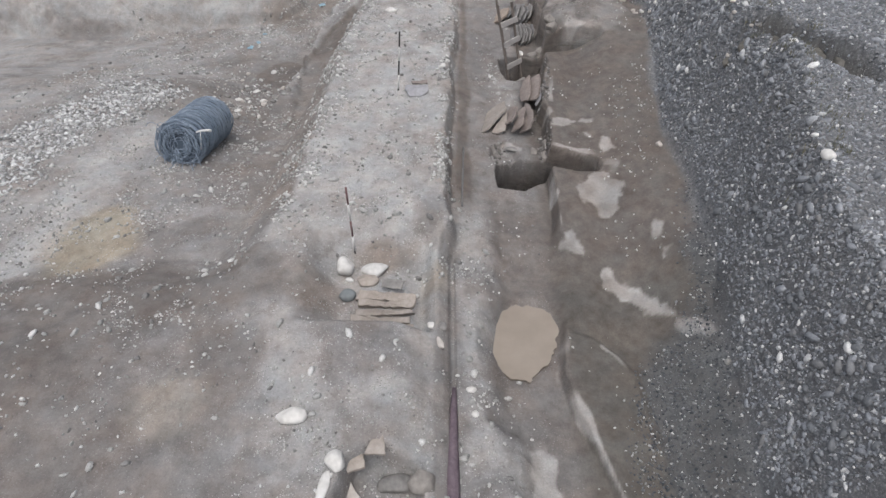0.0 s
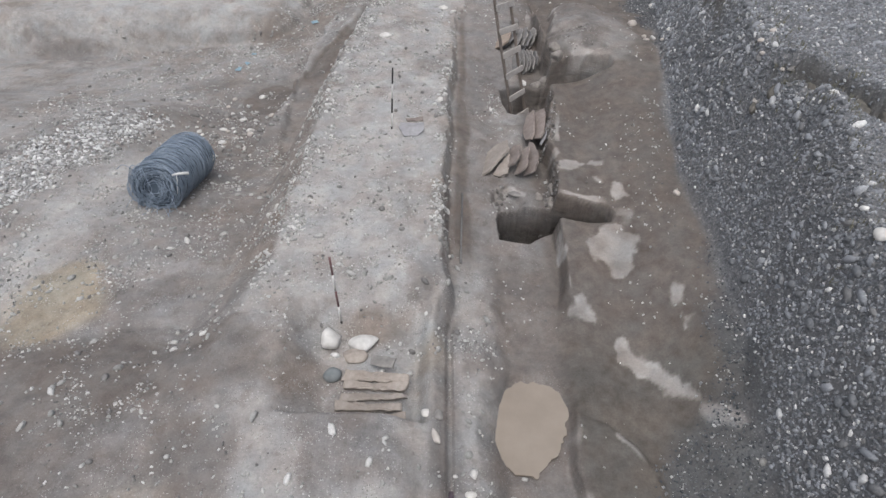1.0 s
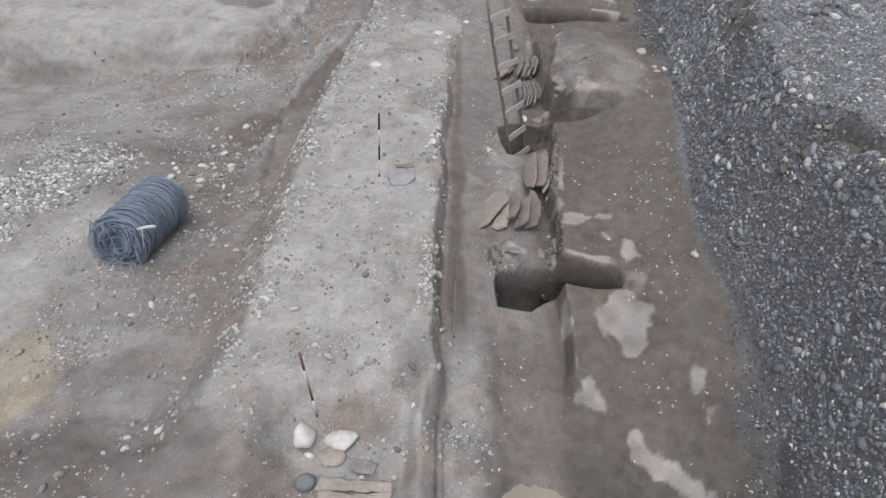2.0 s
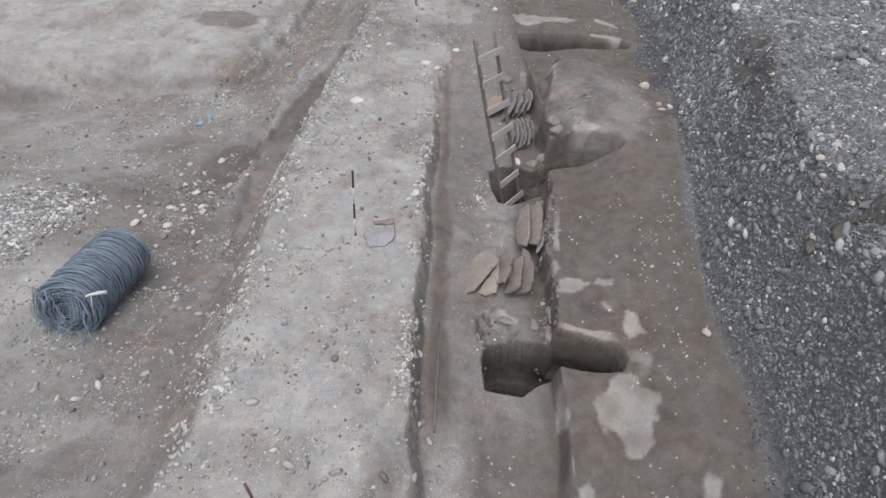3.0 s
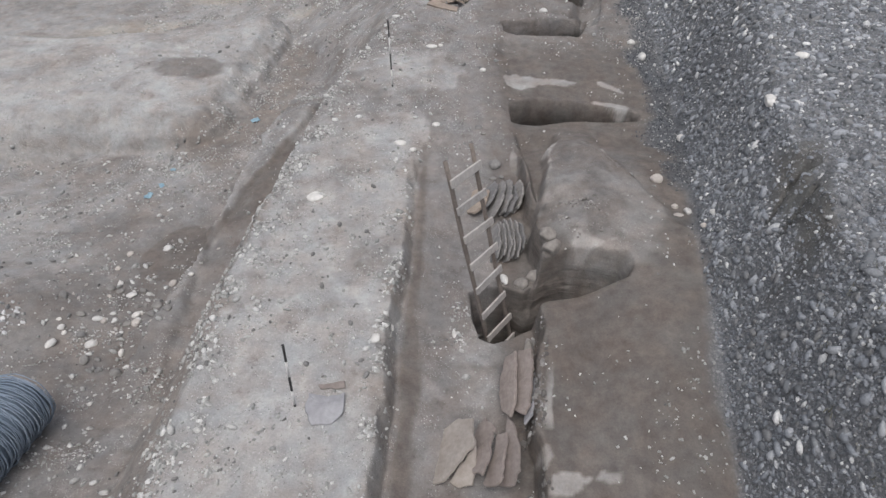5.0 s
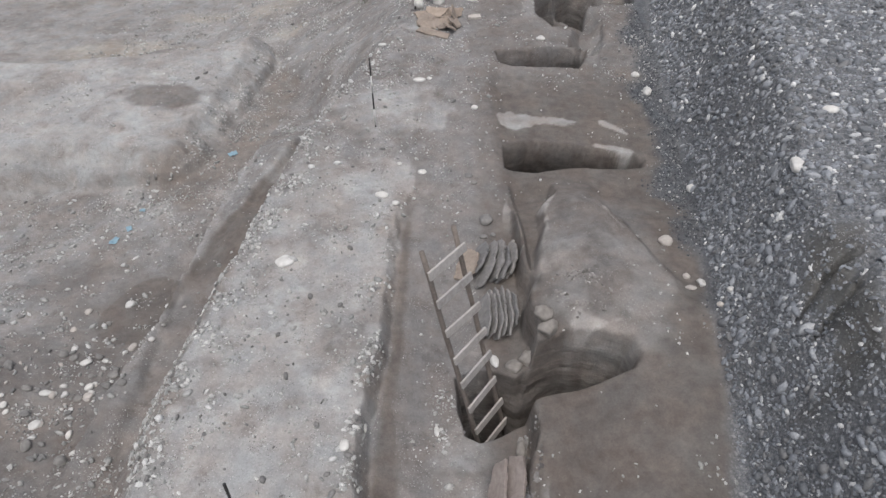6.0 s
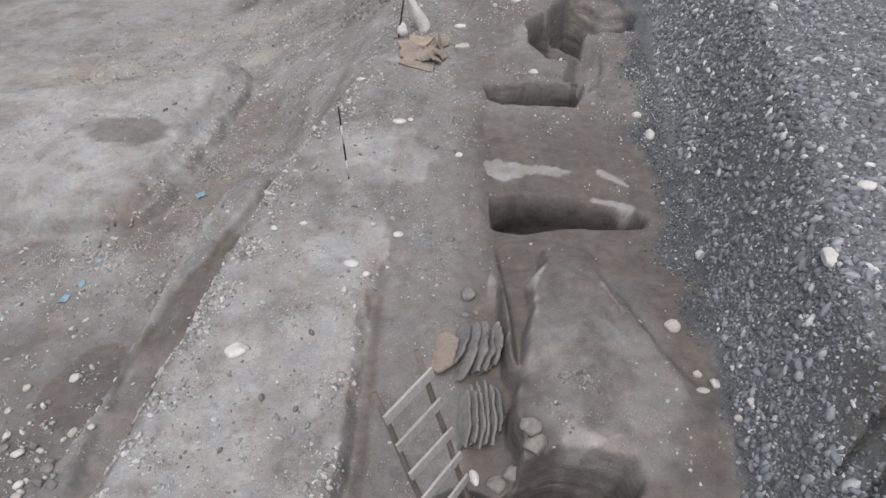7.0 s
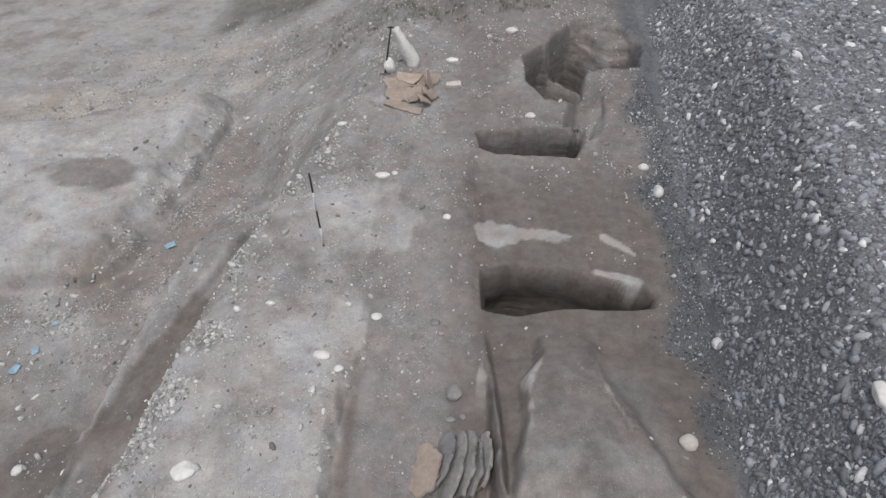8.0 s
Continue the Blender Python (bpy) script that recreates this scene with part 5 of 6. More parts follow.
# slabs stacked like louvres in the first cut
r = random.Random(31)
for k in range(5):
    long = (0.34, 0.62, 0.64, 0.64, 0.66)[k]
    x, y = (-0.80, -0.66, -0.65, -0.63, -0.62)[k], 4.055 + 0.112 * k
    tile("stacked_slab", box_outline(long, (0.082, 0.076, 0.062, 0.072, 0.088)[k], r, 0.025), 0.075, pose(x, y, -0.30 + (0.0, 0.02, 0.012, 0.02, 0.025)[k], 22 + r.uniform(-6, 6), r.uniform(-2, 2), r.uniform(-4, 4)), M_TAN,
         "long dusty tan stone slab stacked on others in the cut", "slabs stacked in the cut", 40 + k, "slab", jag=0.010, warp=0.02, edge=0.012)
tile("stacked_slab", box_outline(0.3, 0.08, r, 0.03), 0.06, pose(-0.47, 4.06, -0.30, 12, 2, 4), M_TAN, "short dusty tan stone slab stacked on others in the cut", "slabs stacked in the cut", 47, "slab")
tile("stacked_slab", box_outline(0.26, 0.1, r, 0.02), 0.028, pose(-0.56, 4.64, -0.20, 30, 0, -14), M_GREY_STONE, "short grey stone slab lying behind the stack", "slabs stacked in the cut", 48, "slab")


def leaning(name, x, y, long, tall, tilt, yaw, mat, label, group, seed, outline=None, thick=0.03, base=None, **kw):
    """A tile stood on its long edge in the trench, leaning over."""
    rr = random.Random(seed)
    o = outline or [(-long / 2 + rr.uniform(0, 0.08), 0), (long / 2 - rr.uniform(0, 0.08), 0), (long / 2, tall * rr.uniform(0.4, 0.7)), (long * rr.uniform(0.1, 0.35), tall),
                    (-long * rr.uniform(0.15, 0.4), tall * rr.uniform(0.8, 1.0)), (-long / 2, tall * rr.uniform(0.4, 0.8))]
    return tile(name, o, thick, pose(x, y, height(x, y) - 0.025 if base is None else base, 0, 0, yaw - 90) @ pose(0, 0, 0, tilt), mat, label, group, seed, **kw)


G1 = "tiles leaning beside the first pit"
leaning("broken_tile", 0.66, 8.26, 0.7, 0.45, 42, -12, M_TAN, "large pale pointed roof tile leaning in the trench", G1, 61,
        [(0.34, 0.03), (0.04, 0.0), (-0.23, 0.01), (-0.30, 0.17), (-0.26, 0.36), (0.0, 0.44), (0.11, 0.34), (0.33, 0.14)], 0.035, -0.46, warp=0.012)
leaning("broken_tile", 0.76, 7.95, 0.3, 0.42, 30, 33, M_TAN, "narrow pale roof tile leaning in the trench", G1, 62,
        [(-0.02, 0.0), (-0.05, 0.10), (-0.10, 0.36), (-0.13, 0.42), (0.06, 0.26), (0.15, 0.15), (0.09, 0.03)], 0.03, -0.45, warp=0.01)
leaning("broken_tile", 0.96, 8.28, 0.6, 0.29, 43, -22, M_TILE, "reddish broken roof tile leaning in the trench", G1, 63,
        [(0.29, 0.16), (-0.03, 0.0), (-0.24, -0.02), (-0.32, 0.05), (-0.19, 0.22), (0.02, 0.25), (0.10, 0.30), (0.31, 0.29)], 0.03, -0.42, jag=0.018, warp=0.01)
leaning("broken_tile", 1.11, 8.09, 0.5, 0.22, 50, -9, M_TILE, "small reddish broken roof tile leaning in the trench", G1, 64,
        [(0.18, -0.04), (0.0, 0.0), (-0.10, 0.06), (-0.27, 0.10), (-0.25, 0.21), (-0.04, 0.22), (0.17, 0.21), (0.24, 0.12)], 0.03, -0.38, jag=0.016, warp=0.01)
leaning("broken_tile", 1.20, 8.13, 0.66, 0.27, 46, 2, M_TILE, "tall pointed reddish roof tile leaning in the trench", G1, 65,
        [(0.22, -0.03), (0.08, 0.06), (-0.10, 0.10), (-0.42, 0.18), (-0.20, 0.25), (-0.07, 0.28), (0.17, 0.24), (0.27, 0.15)], 0.03, -0.41, jag=0.016, warp=0.01)
G2 = "pair of tiles beside the trench step"
leaning("roof_tile", 1.28, 8.86, 0.74, 0.21, 53, -7, M_TILE, "pinkish roof tile leaning against its neighbour", G2, 71,
        [(-0.15, -0.02), (-0.36, 0.05), (-0.37, 0.19), (-0.01, 0.22), (0.22, 0.22), (0.37, 0.16), (0.27, 0.04), (0.05, -0.02)], 0.035, -0.34, jag=0.008, warp=0.008)
leaning("roof_tile", 1.42, 8.87, 0.78, 0.20, 43, -9, M_TILE, "pinkish roof tile leaning on the trench step", G2, 72,
        [(-0.11, -0.02), (-0.42, 0.0), (-0.39, 0.16), (-0.14, 0.20), (0.28, 0.19), (0.37, 0.14), (0.28, 0.01), (0.11, -0.01)], 0.035, -0.29, jag=0.008, warp=0.008)
leaning("roof_tile", 1.55, 8.78, 0.70, 0.13, 60, -14, M_LILAC, "grey tile edge bedded against the trench step", G2, 73,
        [(-0.34, 0.0), (0.36, 0.0), (0.30, 0.10), (-0.05, 0.14), (-0.30, 0.11)], 0.03, -0.27, jag=0.01, warp=0.008)
G3 = "slates leaning beside the ladder"
leaning("orange_tile", 1.04, 11.74, 0.54, 0.34, 38, -12, M_ORANGE, "orange clay tile leaning on grey slates", G3, 81,
        [(-0.24, 0.0), (0.2, 0.0), (0.27, 0.12), (0.2, 0.30), (-0.12, 0.30), (-0.27, 0.1)], 0.04, warp=0.012)
for k, (x, y, ln, yaw) in enumerate(((1.22, 11.84, 0.54, -16), (1.31, 11.74, 0.70, -12), (1.43, 11.78, 0.62, -6), (1.52, 11.76, 0.60, -9), (1.61, 11.80, 0.5, -3))):
    leaning("slate", x, y, ln, 0.27, 48 + 3 * k, yaw, M_SLATE, "rough grey slate leaning against others in the trench", G3, 90 + k, jag=0.022, warp=0.014, thick=0.034, category="slate")
G4 = "slates standing beside the pit"
for k, (x, y, ln) in enumerate(((1.27, 10.96, 0.60), (1.345, 11.02, 0.66), (1.41, 11.0, 0.70), (1.475, 11.03, 0.68), (1.54, 11.0, 0.64), (1.60, 11.06, 0.5))):
    leaning("slate", x, y, ln, 0.24, 60 + 2 * k, -2 + 2 * (k % 3), M_SLATE, "thin grey slate standing on edge in the trench", G4, 100 + k, jag=0.020, warp=0.012, thick=0.026, category="slate")

# the curved tile by the second rod
z0 = height(-0.41, 8.5)
tile("curved_tile", [(-0.12, -0.18), (0.06, -0.18), (0.16, -0.10), (0.17, 0.13), (0.05, 0.10), (-0.08, 0.11), (-0.17, 0.15), (-0.18, -0.06)], 0.022, pose(-0.40, 8.48, z0 + 0.035, 0, 0, 4), M_LILAC,
     "curved grey roof tile fragment lying on the earth strip", "", 111, curve=1.2, warp=0.006)
tile("tile_fragment", box_outline(0.22, 0.05, random.Random(5), 0.02), 0.025, pose(-0.37, 8.70, z0 + 0.01, 30, 0, 4), M_TILE, "thin reddish tile fragment beside the curved tile", "", 112)

# heap of orange tiles, sack and spade at the far end
G5 = "heap of orange tiles"
zt = -0.31
tile("flat_tile", [(-0.24, -0.22), (0.05, -0.27), (0.22, -0.15), (0.20, 0.10), (0.04, 0.26), (-0.15, 0.22), (-0.27, 0.05)], 0.04, pose(0.60, 18.12, zt + 0.04, 8, 3, 12), M_ORANGE, "broad broken orange clay tile on the heap", G5, 121, jag=0.025, warp=0.05)
tile("curved_tile", box_outline(0.62, 0.16, random.Random(8), 0.02), 0.03, pose(0.66, 17.68, zt + 0.03, 12, 3, -24), M_ORANGE, "long curved orange tile lying at the heap's edge", G5, 122, curve=2.5)
for k, (x, y, ln, yaw, tl) in enumerate(((0.92, 18.35, 0.3, 70, 40), (1.0, 18.1, 0.26, 100, 50), (1.05, 18.3, 0.32, 85, 60), (0.85, 18.55, 0.3, 20, 35), (0.7, 18.45, 0.34, -20, 25), (1.08, 17.95, 0.2, 60, 35), (0.82, 17.9, 0.28, 40, 20), (0.5, 17.9, 0.22, -50, 18), (0.95, 17.8, 0.18, 120, 30), (0.78, 18.25, 0.3, 150, 45), (0.44, 18.35, 0.24, 10, 22), (1.12, 18.45, 0.22, 30, 55), (0.9, 18.12, 0.24, -10, 38))):
    tile("tile_shard", box_outline(ln, 0.13 + 0.03 * (k % 3), random.Random(130 + k), 0.05), 0.03, pose(x, y, zt + 0.05 + 0.02 * (k % 3), tl, 10 * (k % 2), yaw), M_ORANGE, "broken orange tile shard on the heap", G5, 130 + k, jag=0.018, curve=2.0 * (k % 2))
tile("flat_stone", box_outline(0.27, 0.12, random.Random(9), 0.02), 0.05, pose(1.45, 18.38, height(1.45, 18.38) - 0.005, 0, 0, 6), M_PINK_STONE, "flat pale stone lying on bare earth", "", 140, "stone")


def sack():
    bm = bmesh.new()
    tube(bm, [(0, 0, 0), (-0.02, 0.0, 0.10), (-0.09, 0.01, 0.25), (-0.18, 0.02, 0.42), (-0.26, 0.03, 0.58), (-0.30, 0.03, 0.66)], 0.14, 12, taper=0.42)
    for v in bm.verts:
        v.co += Vector((noise.noise(v.co * 9), noise.noise(v.co * 9 + Vector((9, 0, 0))), 0)) * 0.03
    bmesh.ops.subdivide_edges(bm, edges=bm.edges[:], cuts=1, use_grid_fill=True, smooth=0.5)
    ob = finish("sack", bm, M_SACK)
    ob.matrix_world = pose(0.76, 19.2, height(0.76, 19.2) - 0.02)
    return tagged(ob, "tall slumped white sack leaning beside a spade", "sack")


def spade():
    th = thing("spade", "black handled spade propped against white sacks", "spade", pose(0.30, 18.95, height(0.3, 18.95)))
    bm = bmesh.new()
    tube(bm, [(-0.02, -0.08, 0.02), (0.05, 0.05, 0.40), (0.11, 0.16, 0.72)], 0.016, 8)
    part("handle", bm, M_ROD_BLACK, th)
    bm = bmesh.new()
    tube(bm, [(0.06, 0.16, 0.72), (0.11, 0.16, 0.735), (0.16, 0.16, 0.72)], 0.014, 8)
    part("grip", bm, M_ROD_BLACK, th)
    bm = slab_bm([(-0.08, -0.2), (0.08, -0.2), (0.09, 0.0), (-0.09, 0.0)], 0.006, 3, 0.002, 0.01, 0.002)
    bm.transform(pose(-0.02, -0.1, 0.03, 30, 0, 0))
    part("blade", bm, M_IRON, th, "worn steel blade")
    return th


sack()
spade()
stone("small_sack", 0.36, 18.95, (0.2, 0.2, 0.28), M_SACK, "small slumped white sack at the spade's foot", 20, 150, 0.2, 0.12, category="sack")

# ---------------------------------------------------------------- boulders and cobbles that stand out
STONES = [
    ("boulder", -1.13, 4.96, (0.22, 0.29, 0.27), "white", "blocky pinkish white boulder beside the stacked slabs", 10, 0.7),
    ("boulder", -0.79, 4.93, (0.33, 0.20, 0.17), "white", "smooth white boulder beside the stacked slabs", 4, 0.2),
    ("boulder", -0.87, 4.77, (0.30, 0.19, 0.11), "tan", "flat dusty tan stone beside the stacked slabs", 12, 0.8),
    ("round_stone", -1.06, 4.53, (0.19, 0.16, 0.15), "blue", "round blue-grey stone beside the stacked slabs", 0, 0.0),
    ("boulder", -1.34, 2.83, (0.29, 0.17, 0.14), "white", "long smooth white boulder on bare earth", 8, 0.5),
    ("boulder", -0.90, 2.42, (0.18, 0.20, 0.15), "white", "angular pinkish white stone at a small pit", 30, 0.9),
    ("flat_stone", -0.98, 2.21, (0.12, 0.26, 0.07), "white", "pointed white flat stone at a small pit", -12, 0.8),
    ("boulder", -0.42, 2.36, (0.34, 0.20, 0.12), "grey", "broad grey stone lying in a small pit", 10, 0.5),
    ("boulder", -0.18, 2.34, (0.26, 0.24, 0.16), "earth", "earth crusted stone lying in a small pit", 0, 0.8),
    ("cobble", 0.95, 4.00, (0.06, 0.05, 0.10), "grey", "small stone standing out of the muddy puddle", 0, 0.3),
    ("cobble", 0.28, 3.31, (0.11, 0.07, 0.05), "white", "small pale cobble on the earth kerb", 0, 0.3),
    ("cobble", 0.31, 3.06, (0.08, 0.07, 0.05), "white", "small round pale cobble on the earth kerb", 0, 0.1),
    ("flat_stone", -0.03, 3.82, (0.07, 0.19, 0.05), "pink", "long pinkish stone at the strip's edge", 20, 0.6),
    ("flat_stone", 0.00, 4.05, (0.10, 0.12, 0.06), "grey", "grey stone at the strip's edge", 0, 0.8),
    ("flat_stone", -0.12, 4.08, (0.10, 0.09, 0.06), "white", "pale stone at the strip's edge", 0, 0.8),
    ("cobble", -0.99, 11.64, (0.22, 0.19, 0.07), "white", "broad flat white cobble on the earth strip", 20, 0.2),
    ("cobble", 0.0, 9.27, (0.10, 0.11, 0.08), "white", "round white cobble at the strip's edge", 0, 0.2),
    ("cobble", 0.04, 9.18, (0.07, 0.06, 0.05), "grey", "small grey cobble at the strip's edge", 0, 0.2),
    ("cobble", 3.46, 11.84, (0.17, 0.15, 0.12), "pink", "round pinkish cobble at the foot of the bank", 0, 0.0),
    ("cobble", 3.64, 11.10, (0.10, 0.13, 0.09), "white", "angular white cobble at the foot of the bank", 0, 0.8),
    ("cobble", 3.52, 11.22, (0.08, 0.08, 0.06), "pink", "small pale cobble at the foot of the bank", 0, 0.3),
    ("cobble", 3.50, 11.02, (0.12, 0.06, 0.04), "pink", "flat pale cobble at the foot of the bank", 0, 0.2),
    ("cobble", 3.72, 10.70, (0.08, 0.07, 0.06), "white", "small white cobble at the foot of the bank", 0, 0.2),
    ("cobble", 3.64, 10.62, (0.09, 0.07, 0.06), "pink", "small pinkish cobble at the foot of the bank", 0, 0.2),
    ("cobble", 2.98, 7.06, (0.09, 0.11, 0.06), "pink", "pale cobble on the trench side", 30, 0.3),
    ("cobble", 1.34, 15.02, (0.11, 0.10, 0.07), "white", "white cobble on bare earth", 0, 0.1),
    ("cobble", 0.46, 15.90, (0.20, 0.12, 0.06), "white", "flat white cobble on bare earth", 0, 0.1),
    ("cobble", 0.62, 15.94, (0.09, 0.07, 0.05), "white", "small white cobble beside a larger one", 0, 0.1),
    ("cobble", -0.26, 17.2, (0.15, 0.10, 0.06), "white", "flat pale cobble on bare earth", 20, 0.2),
    ("cobble", 0.56, 13.44, (0.12, 0.09, 0.06), "white", "pale cobble at the end of the strip", 10, 0.4),
    ("cobble", 0.05, 12.90, (0.19, 0.10, 0.07), "white", "flat pale cobble at the end of the strip", -12, 0.2),
    ("cobble", 0.24, 12.74, (0.10, 0.08, 0.06), "white", "small white cobble at the end of the strip", 0, 0.1),
    ("cobble", 1.40, 12.52, (0.17, 0.18, 0.12), "grey", "round grey cobble beside the mound", 0, 0.0),
    ("cobble", 1.36, 12.24, (0.11, 0.07, 0.05), "grey", "small grey cobble beside the mound", 0, 0.1),
    ("cobble", 1.48, 12.27, (0.07, 0.07, 0.05), "grey", "small round grey cobble beside the mound", 0, 0.1),
    ("cobble", 1.26, 13.22, (0.10, 0.07, 0.06), "grey", "grey stone on bare earth", 0, 0.6),
    ("cobble", 1.20, 13.36, (0.12, 0.09, 0.06), "grey", "flat grey stone on bare earth", 0, 0.8),
    ("cobble", 2.62, 17.32, (0.17, 0.12, 0.10), "white", "white cobble lying in the far pit", 0, 0.1),
    ("cobble", 1.44, 19.3, (0.22, 0.12, 0.08), "white", "flat white cobble on bare earth", 0, 0.3),
    ("cobble", 2.55, 20.2, (0.25, 0.16, 0.12), "white", "white cobble on bare earth", 0, 0.3),
    ("cobble", 4.30, 11.46, (0.17, 0.21, 0.12), "white", "large curved white cobble on the bank", -20, 0.3),
    ("cobble", 4.88, 12.20, (0.16, 0.12, 0.08), "white", "white cobble on the bank", 0, 0.2),
    ("cobble", 4.16, 15.58, (0.15, 0.24, 0.14), "white", "long white cobble at the foot of the bank", -10, 0.2),
    ("cobble", 4.08, 16.1, (0.15, 0.12, 0.10), "white", "round white cobble at the foot of the bank", 0, 0.1),
    ("cobble", 4.16, 13.06, (0.12, 0.14, 0.10), "white", "white cobble at the foot of the bank", 0, 0.2),
    ("cobble", 3.48, 4.55, (0.13, 0.13, 0.09), "white", "white cobble lodged in the bank", 0, 0.2),
    ("cobble", 3.60, 7.58, (0.10, 0.07, 0.05), "pink", "long pale cobble on top of the gravel bank", 20, 0.2),
    ("cobble", 3.73, 7.66, (0.09, 0.06, 0.05), "pink", "flat pale cobble on top of the gravel bank", 8, 0.2),
    ("cobble", 3.58, 7.42, (0.08, 0.05, 0.05), "pink", "smooth pale cobble on top of the gravel bank", 0, 0.2),
    ("cobble", 3.52, 7.08, (0.05, 0.10, 0.05), "pink", "small pale cobble on top of the gravel bank", 0, 0.2),
    ("cobble", 3.66, 7.07, (0.05, 0.05, 0.04), "pink", "lumpy pale cobble on top of the gravel bank", -20, 0.2),
    ("flat_stone", 3.75, 7.00, (0.20, 0.09, 0.05), "grey", "flat grey stone on the broken lip of the bank", 8, 0.5),
    ("cobble", 1.40, 10.42, (0.09, 0.15, 0.07), "white", "white cobble at the pit's rim", 10, 0.2),
    ("cobble", 1.03, 8.36, (0.07, 0.15, 0.07), "pink", "long pale cobble on the leaning tiles", 0, 0.2),
    ("cobble", 0.87, 7.95, (0.10, 0.08, 0.06), "pink", "pale cobble under the leaning tiles", 0, 0.5),
    ("cobble", 0.80, 9.62, (0.05, 0.12, 0.04), "white", "narrow pale stone beside the pit", 6, 0.4),
    ("boulder", 1.60, 10.36, (0.19, 0.17, 0.17), "earth", "earth crusted stone at the pit's mouth", 0, 0.7),
    ("boulder", 1.76, 10.46, (0.24, 0.22, 0.22), "earth", "earth crusted stone wedged over the pit", 20, 0.8),
    ("boulder", 1.92, 10.52, (0.26, 0.20, 0.24), "earth", "large earth crusted stone set in the mound's front", 40, 0.8),
    ("boulder", 1.88, 10.64, (0.20, 0.18, 0.18), "earth", "earth crusted stone set in the mound", 10, 0.7),
    ("boulder", 1.50, 7.36, (0.14, 0.20, 0.16), "earth", "earth crusted stone at the corner of the pit", 10, 0.8),
    ("flat_stone", 1.34, 7.50, (0.10, 0.16, 0.12), "earth", "upright earthy stone beside the trench step", 5, 0.9),
    ("flat_stone", 1.52, 7.62, (0.09, 0.26, 0.12), "earth", "long earthy stone along the trench step", 4, 0.9),
    ("flat_stone", 1.60, 9.45, (0.12, 0.22, 0.14), "earth", "long earthy stone on top of the trench step", -8, 0.9),
    ("flat_stone", 1.02, 7.58, (0.22, 0.10, 0.06), "grey", "flat grey stone at the rim of the pit", -24, 0.8),
]
KINDS = {"white": M_WHITE_STONE, "pink": M_PINK_STONE, "grey": M_GREY_STONE, "blue": M_BLUE_STONE, "earth": M_EARTH, "tan": M_TAN}
for k, (name, x, y, dims, kind, label, turn, sharp) in enumerate(STONES):
    stone(name, x, y, dims, KINDS[kind], label, turn, k, sharp, 0.5 if kind == "earth" else 0.3, lumpy=0.14 if kind == "earth" else 0.0)

tile("flat_stone", [(-0.08, -0.10), (0.07, -0.09), (0.09, 0.05), (0.0, 0.11), (-0.09, 0.06)], 0.04, pose(-0.76, 2.49, height(-0.76, 2.49) - 0.008, 4, -3, 15), M_TAN, "flat pale tan stone at a small pit", "", 161, "stone", jag=0.008)
tile("flat_stone", [(-0.09, -0.12), (0.09, -0.10), (0.02, 0.13), (-0.03, 0.12)], 0.04, pose(-0.57, 2.61, height(-0.57, 2.61) - 0.008, 3, 3, -6), M_TAN, "wedge shaped pale tan stone at a small pit", "", 162, "stone", jag=0.008)
tile("flat_stone", [(-0.06, -0.10), (0.07, -0.07), (0.05, 0.09), (-0.05, 0.08)], 0.04, pose(-0.80, 2.26, height(-0.80, 2.26) - 0.01, 6, 3, 30), M_PINK_STONE, "small flat pinkish stone at a small pit", "", 163, "stone", jag=0.008)

# pale cobbles dumped on the lower terrace
r = random.Random(77)
for k in range(80):
    x, y = -3.72 + r.gauss(0, 0.42), 10.9 + r.gauss(0, 0.6)
    d = 0.05 + 0.12 * r.random() ** 1.6
    stone("terrace_cobble", x, y, (d, d * r.uniform(0.6, 0.9), d * r.uniform(0.4, 0.65)), KINDS[r.choice(("white", "white", "pink", "grey", "grey"))],
          "rounded cobble in a loose scatter on the lower terrace", r.uniform(0, 180), 300 + k, r.uniform(0, 0.3), group="cobbles on the lower terrace")

# caked lumps of earth along the top of the bank
r = random.Random(55)
for k, (x, y, s) in enumerate(((3.62, 6.95, 0.20), (3.74, 6.88, 0.24), (3.84, 6.72, 0.22), (3.93, 6.45, 0.20), (4.02, 6.12, 0.22), (4.10, 5.92, 0.18), (3.50, 7.02, 0.16))):
    stone("earth_clod", x, y, (s * 0.7, s * 1.5, s * 0.8), M_CLOD, "crumbling dark earth clod under the broken lip of the bank", r.uniform(-40, -10), 400 + k, 1.3, 0.55, r.uniform(-15, 15), group="earth clods on the bank", category="earth clod", lumpy=0.16)


# ---------------------------------------------------------------- scraps, plank, bar
def scrap(x, y, s, seed):
    bm = bmesh.new()
    bmesh.ops.create_grid(bm, x_segments=9, y_segments=7, size=s / 2)
    off = Vector((seed * 3.1, seed * 1.7, 0))
    for v in bm.verts:
        v.co.y *= 0.7
        v.co.z += 0.22 * s * noise.noise(v.co * (5 / s) * 0.5 + off) + 0.1 * s
    g = bmesh.ops.extrude_face_region(bm, geom=bm.faces[:])
    bmesh.ops.translate(bm, verts=[e for e in g["geom"] if isinstance(e, bmesh.types.BMVert)], vec=(0, 0, 0.006))
    ob = finish("plastic_scrap", bm, M_BLUE)
    ob.matrix_world = pose(x, y, height(x, y) + 0.01, 0, 0, 40 * seed)
    return tagged(ob, "crumpled scrap of light blue plastic on the ground", "plastic scrap", "blue plastic scraps")


for k, (x, y, s) in enumerate(((-3.27, 16.5, 0.17), (-4.66, 14.05, 0.16), (-4.54, 14.38, 0.13), (-4.50, 14.9, 0.10))):
    scrap(x, y, s, k + 1)

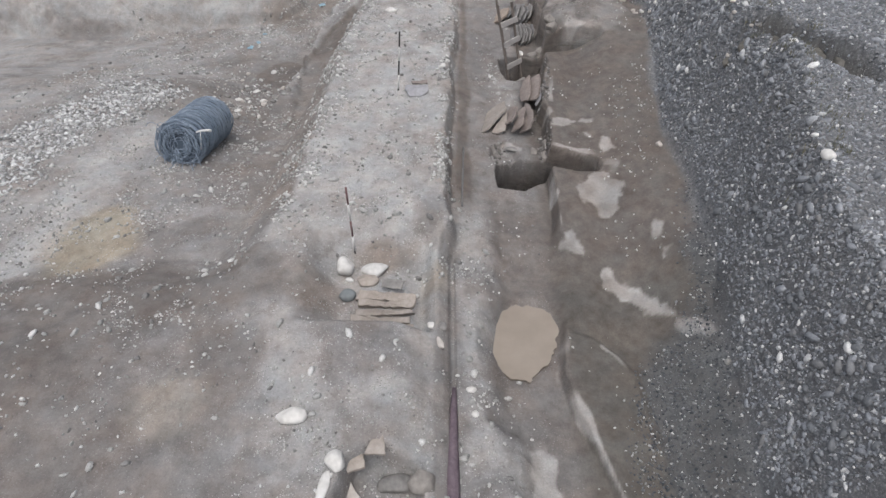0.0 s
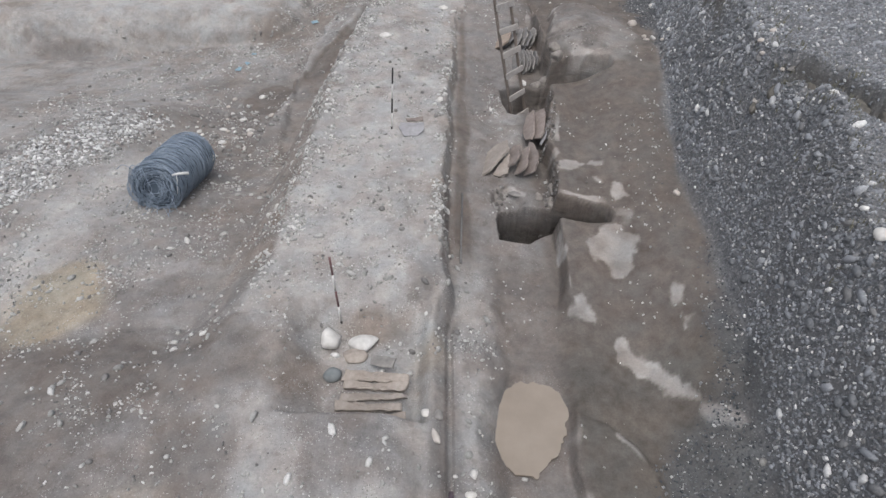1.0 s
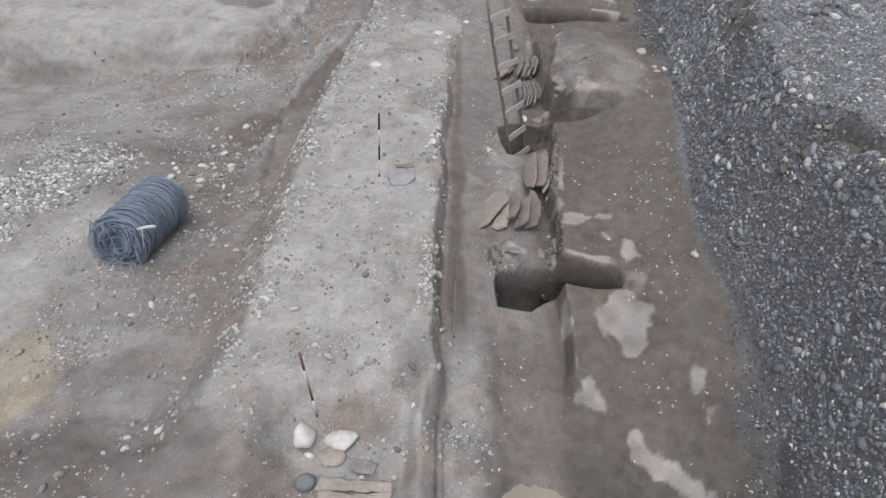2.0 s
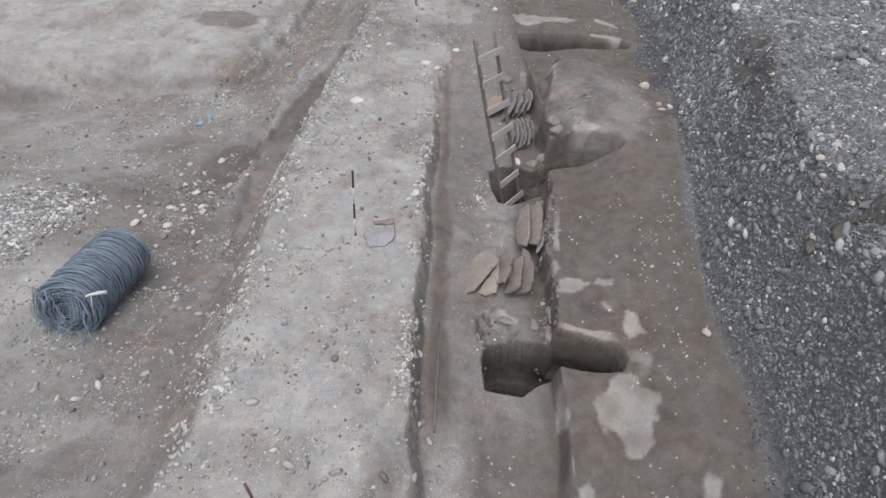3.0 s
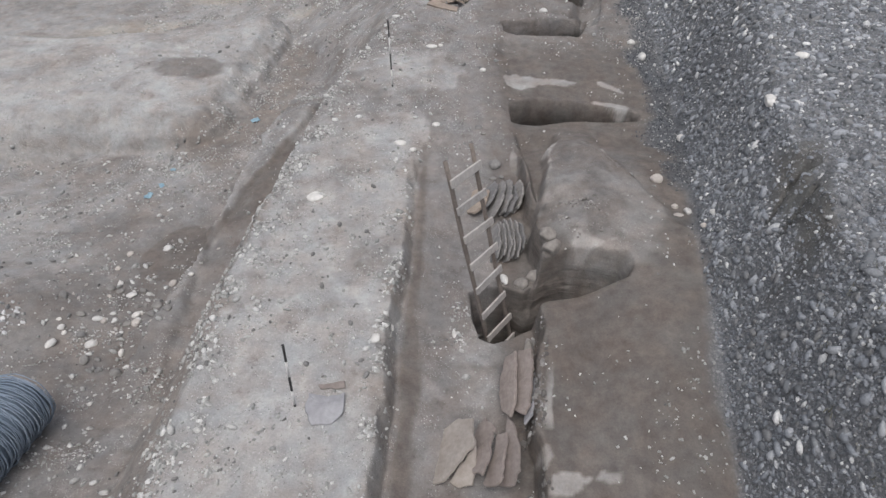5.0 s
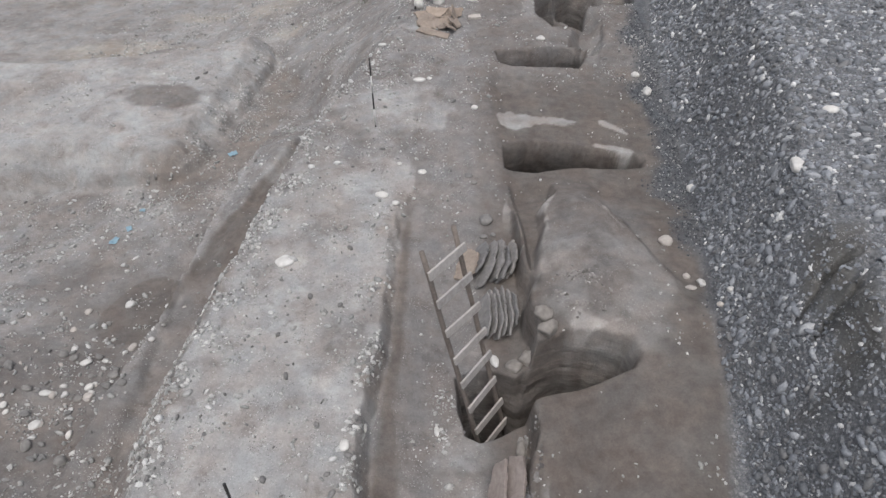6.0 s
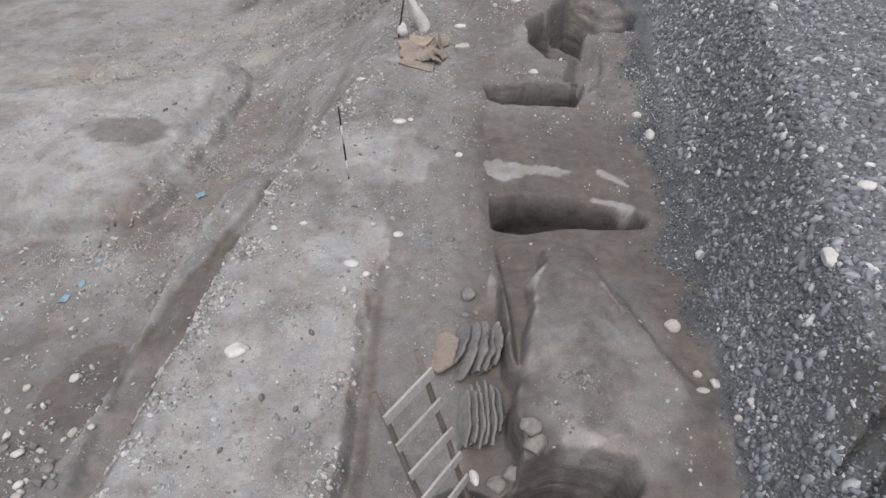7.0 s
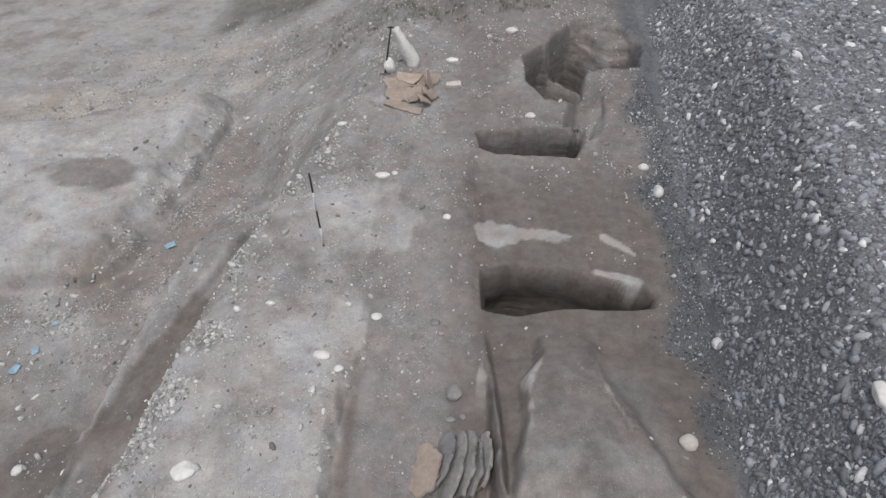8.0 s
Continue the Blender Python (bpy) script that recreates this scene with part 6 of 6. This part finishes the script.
bm = bmesh.new()
tube(bm, [(0.085, 1.6, 0), (0.085, 2.2, 0.0), (0.09, 2.7, 0.0), (0.10, 3.05, -0.01), (0.112, 3.35, -0.04)], 0.080, 8, taper=0.3)
for v in bm.verts:
    v.co.z *= 0.8
ob = finish("plank", bm, M_PURPLE)
ob.location.z = -0.265
tagged(ob, "dark purplish tapered plank lying in the gutter", "plank")
bm = bmesh.new()
tube(bm, [(0.30, 7.48, height(0.30, 7.48) + 0.008), (0.285, 7.1, height(0.285, 7.1) + 0.012), (0.265, 6.6, height(0.265, 6.6) + 0.012), (0.25, 6.15, height(0.25, 6.15) + 0.012)], 0.014, 6)
tagged(finish("metal_bar", bm, M_BAR), "long thin dull grey metal bar lying in the trench", "metal bar")


# ---------------------------------------------------------------- grass at the far edge and along the bank
def grass(name, spots, seed, tall, label):
    g = np.random.default_rng(seed)
    verts, faces = [], []
    for x, y in spots:
        z = height(x, y)
        for _ in range(7):
            a, l = g.uniform(0, 6.28), g.uniform(0.5, 1) * tall
            bx, by = x + g.normal(0, 0.03), y + g.normal(0, 0.03)
            dx, dy = math.cos(a), math.sin(a)
            o, lean = len(verts), g.uniform(0.2, 0.8)
            verts += [(bx - dy * 0.004, by + dx * 0.004, z - 0.01), (bx + dy * 0.004, by - dx * 0.004, z - 0.01),
                      (bx + dx * l * lean * 0.4 + dy * 0.003, by + dy * l * lean * 0.4 - dx * 0.003, z + l * 0.6),
                      (bx + dx * l * lean * 0.4 - dy * 0.003, by + dy * l * lean * 0.4 + dx * 0.003, z + l * 0.6),
                      (bx + dx * l * lean, by + dy * l * lean, z + l * 0.9)]
            faces += [(o, o + 1, o + 2, o + 3), (o + 3, o + 2, o + 4)]
    me = bpy.data.meshes.new(name)
    me.from_pydata(verts, [], faces)
    me.materials.append(M_GRASS)
    return tagged(new(name, me), label, "grass", kind="stuff")


g = np.random.default_rng(5)
spots = [(g.uniform(-1.2, 3.4), 21.0 + abs(g.normal(0, 1.0))) for _ in range(260)]
grass("far_grass", spots, 6, 0.12, "thin dry grass at the edge of the dig")
spots = [(float(bank_crest(np.array(y))) + g.normal(0.1, 0.15), y) for y in g.uniform(4.5, 8.5, 120)]
grass("bank_grass", spots, 7, 0.07, "sparse dry grass along the top of the bank")
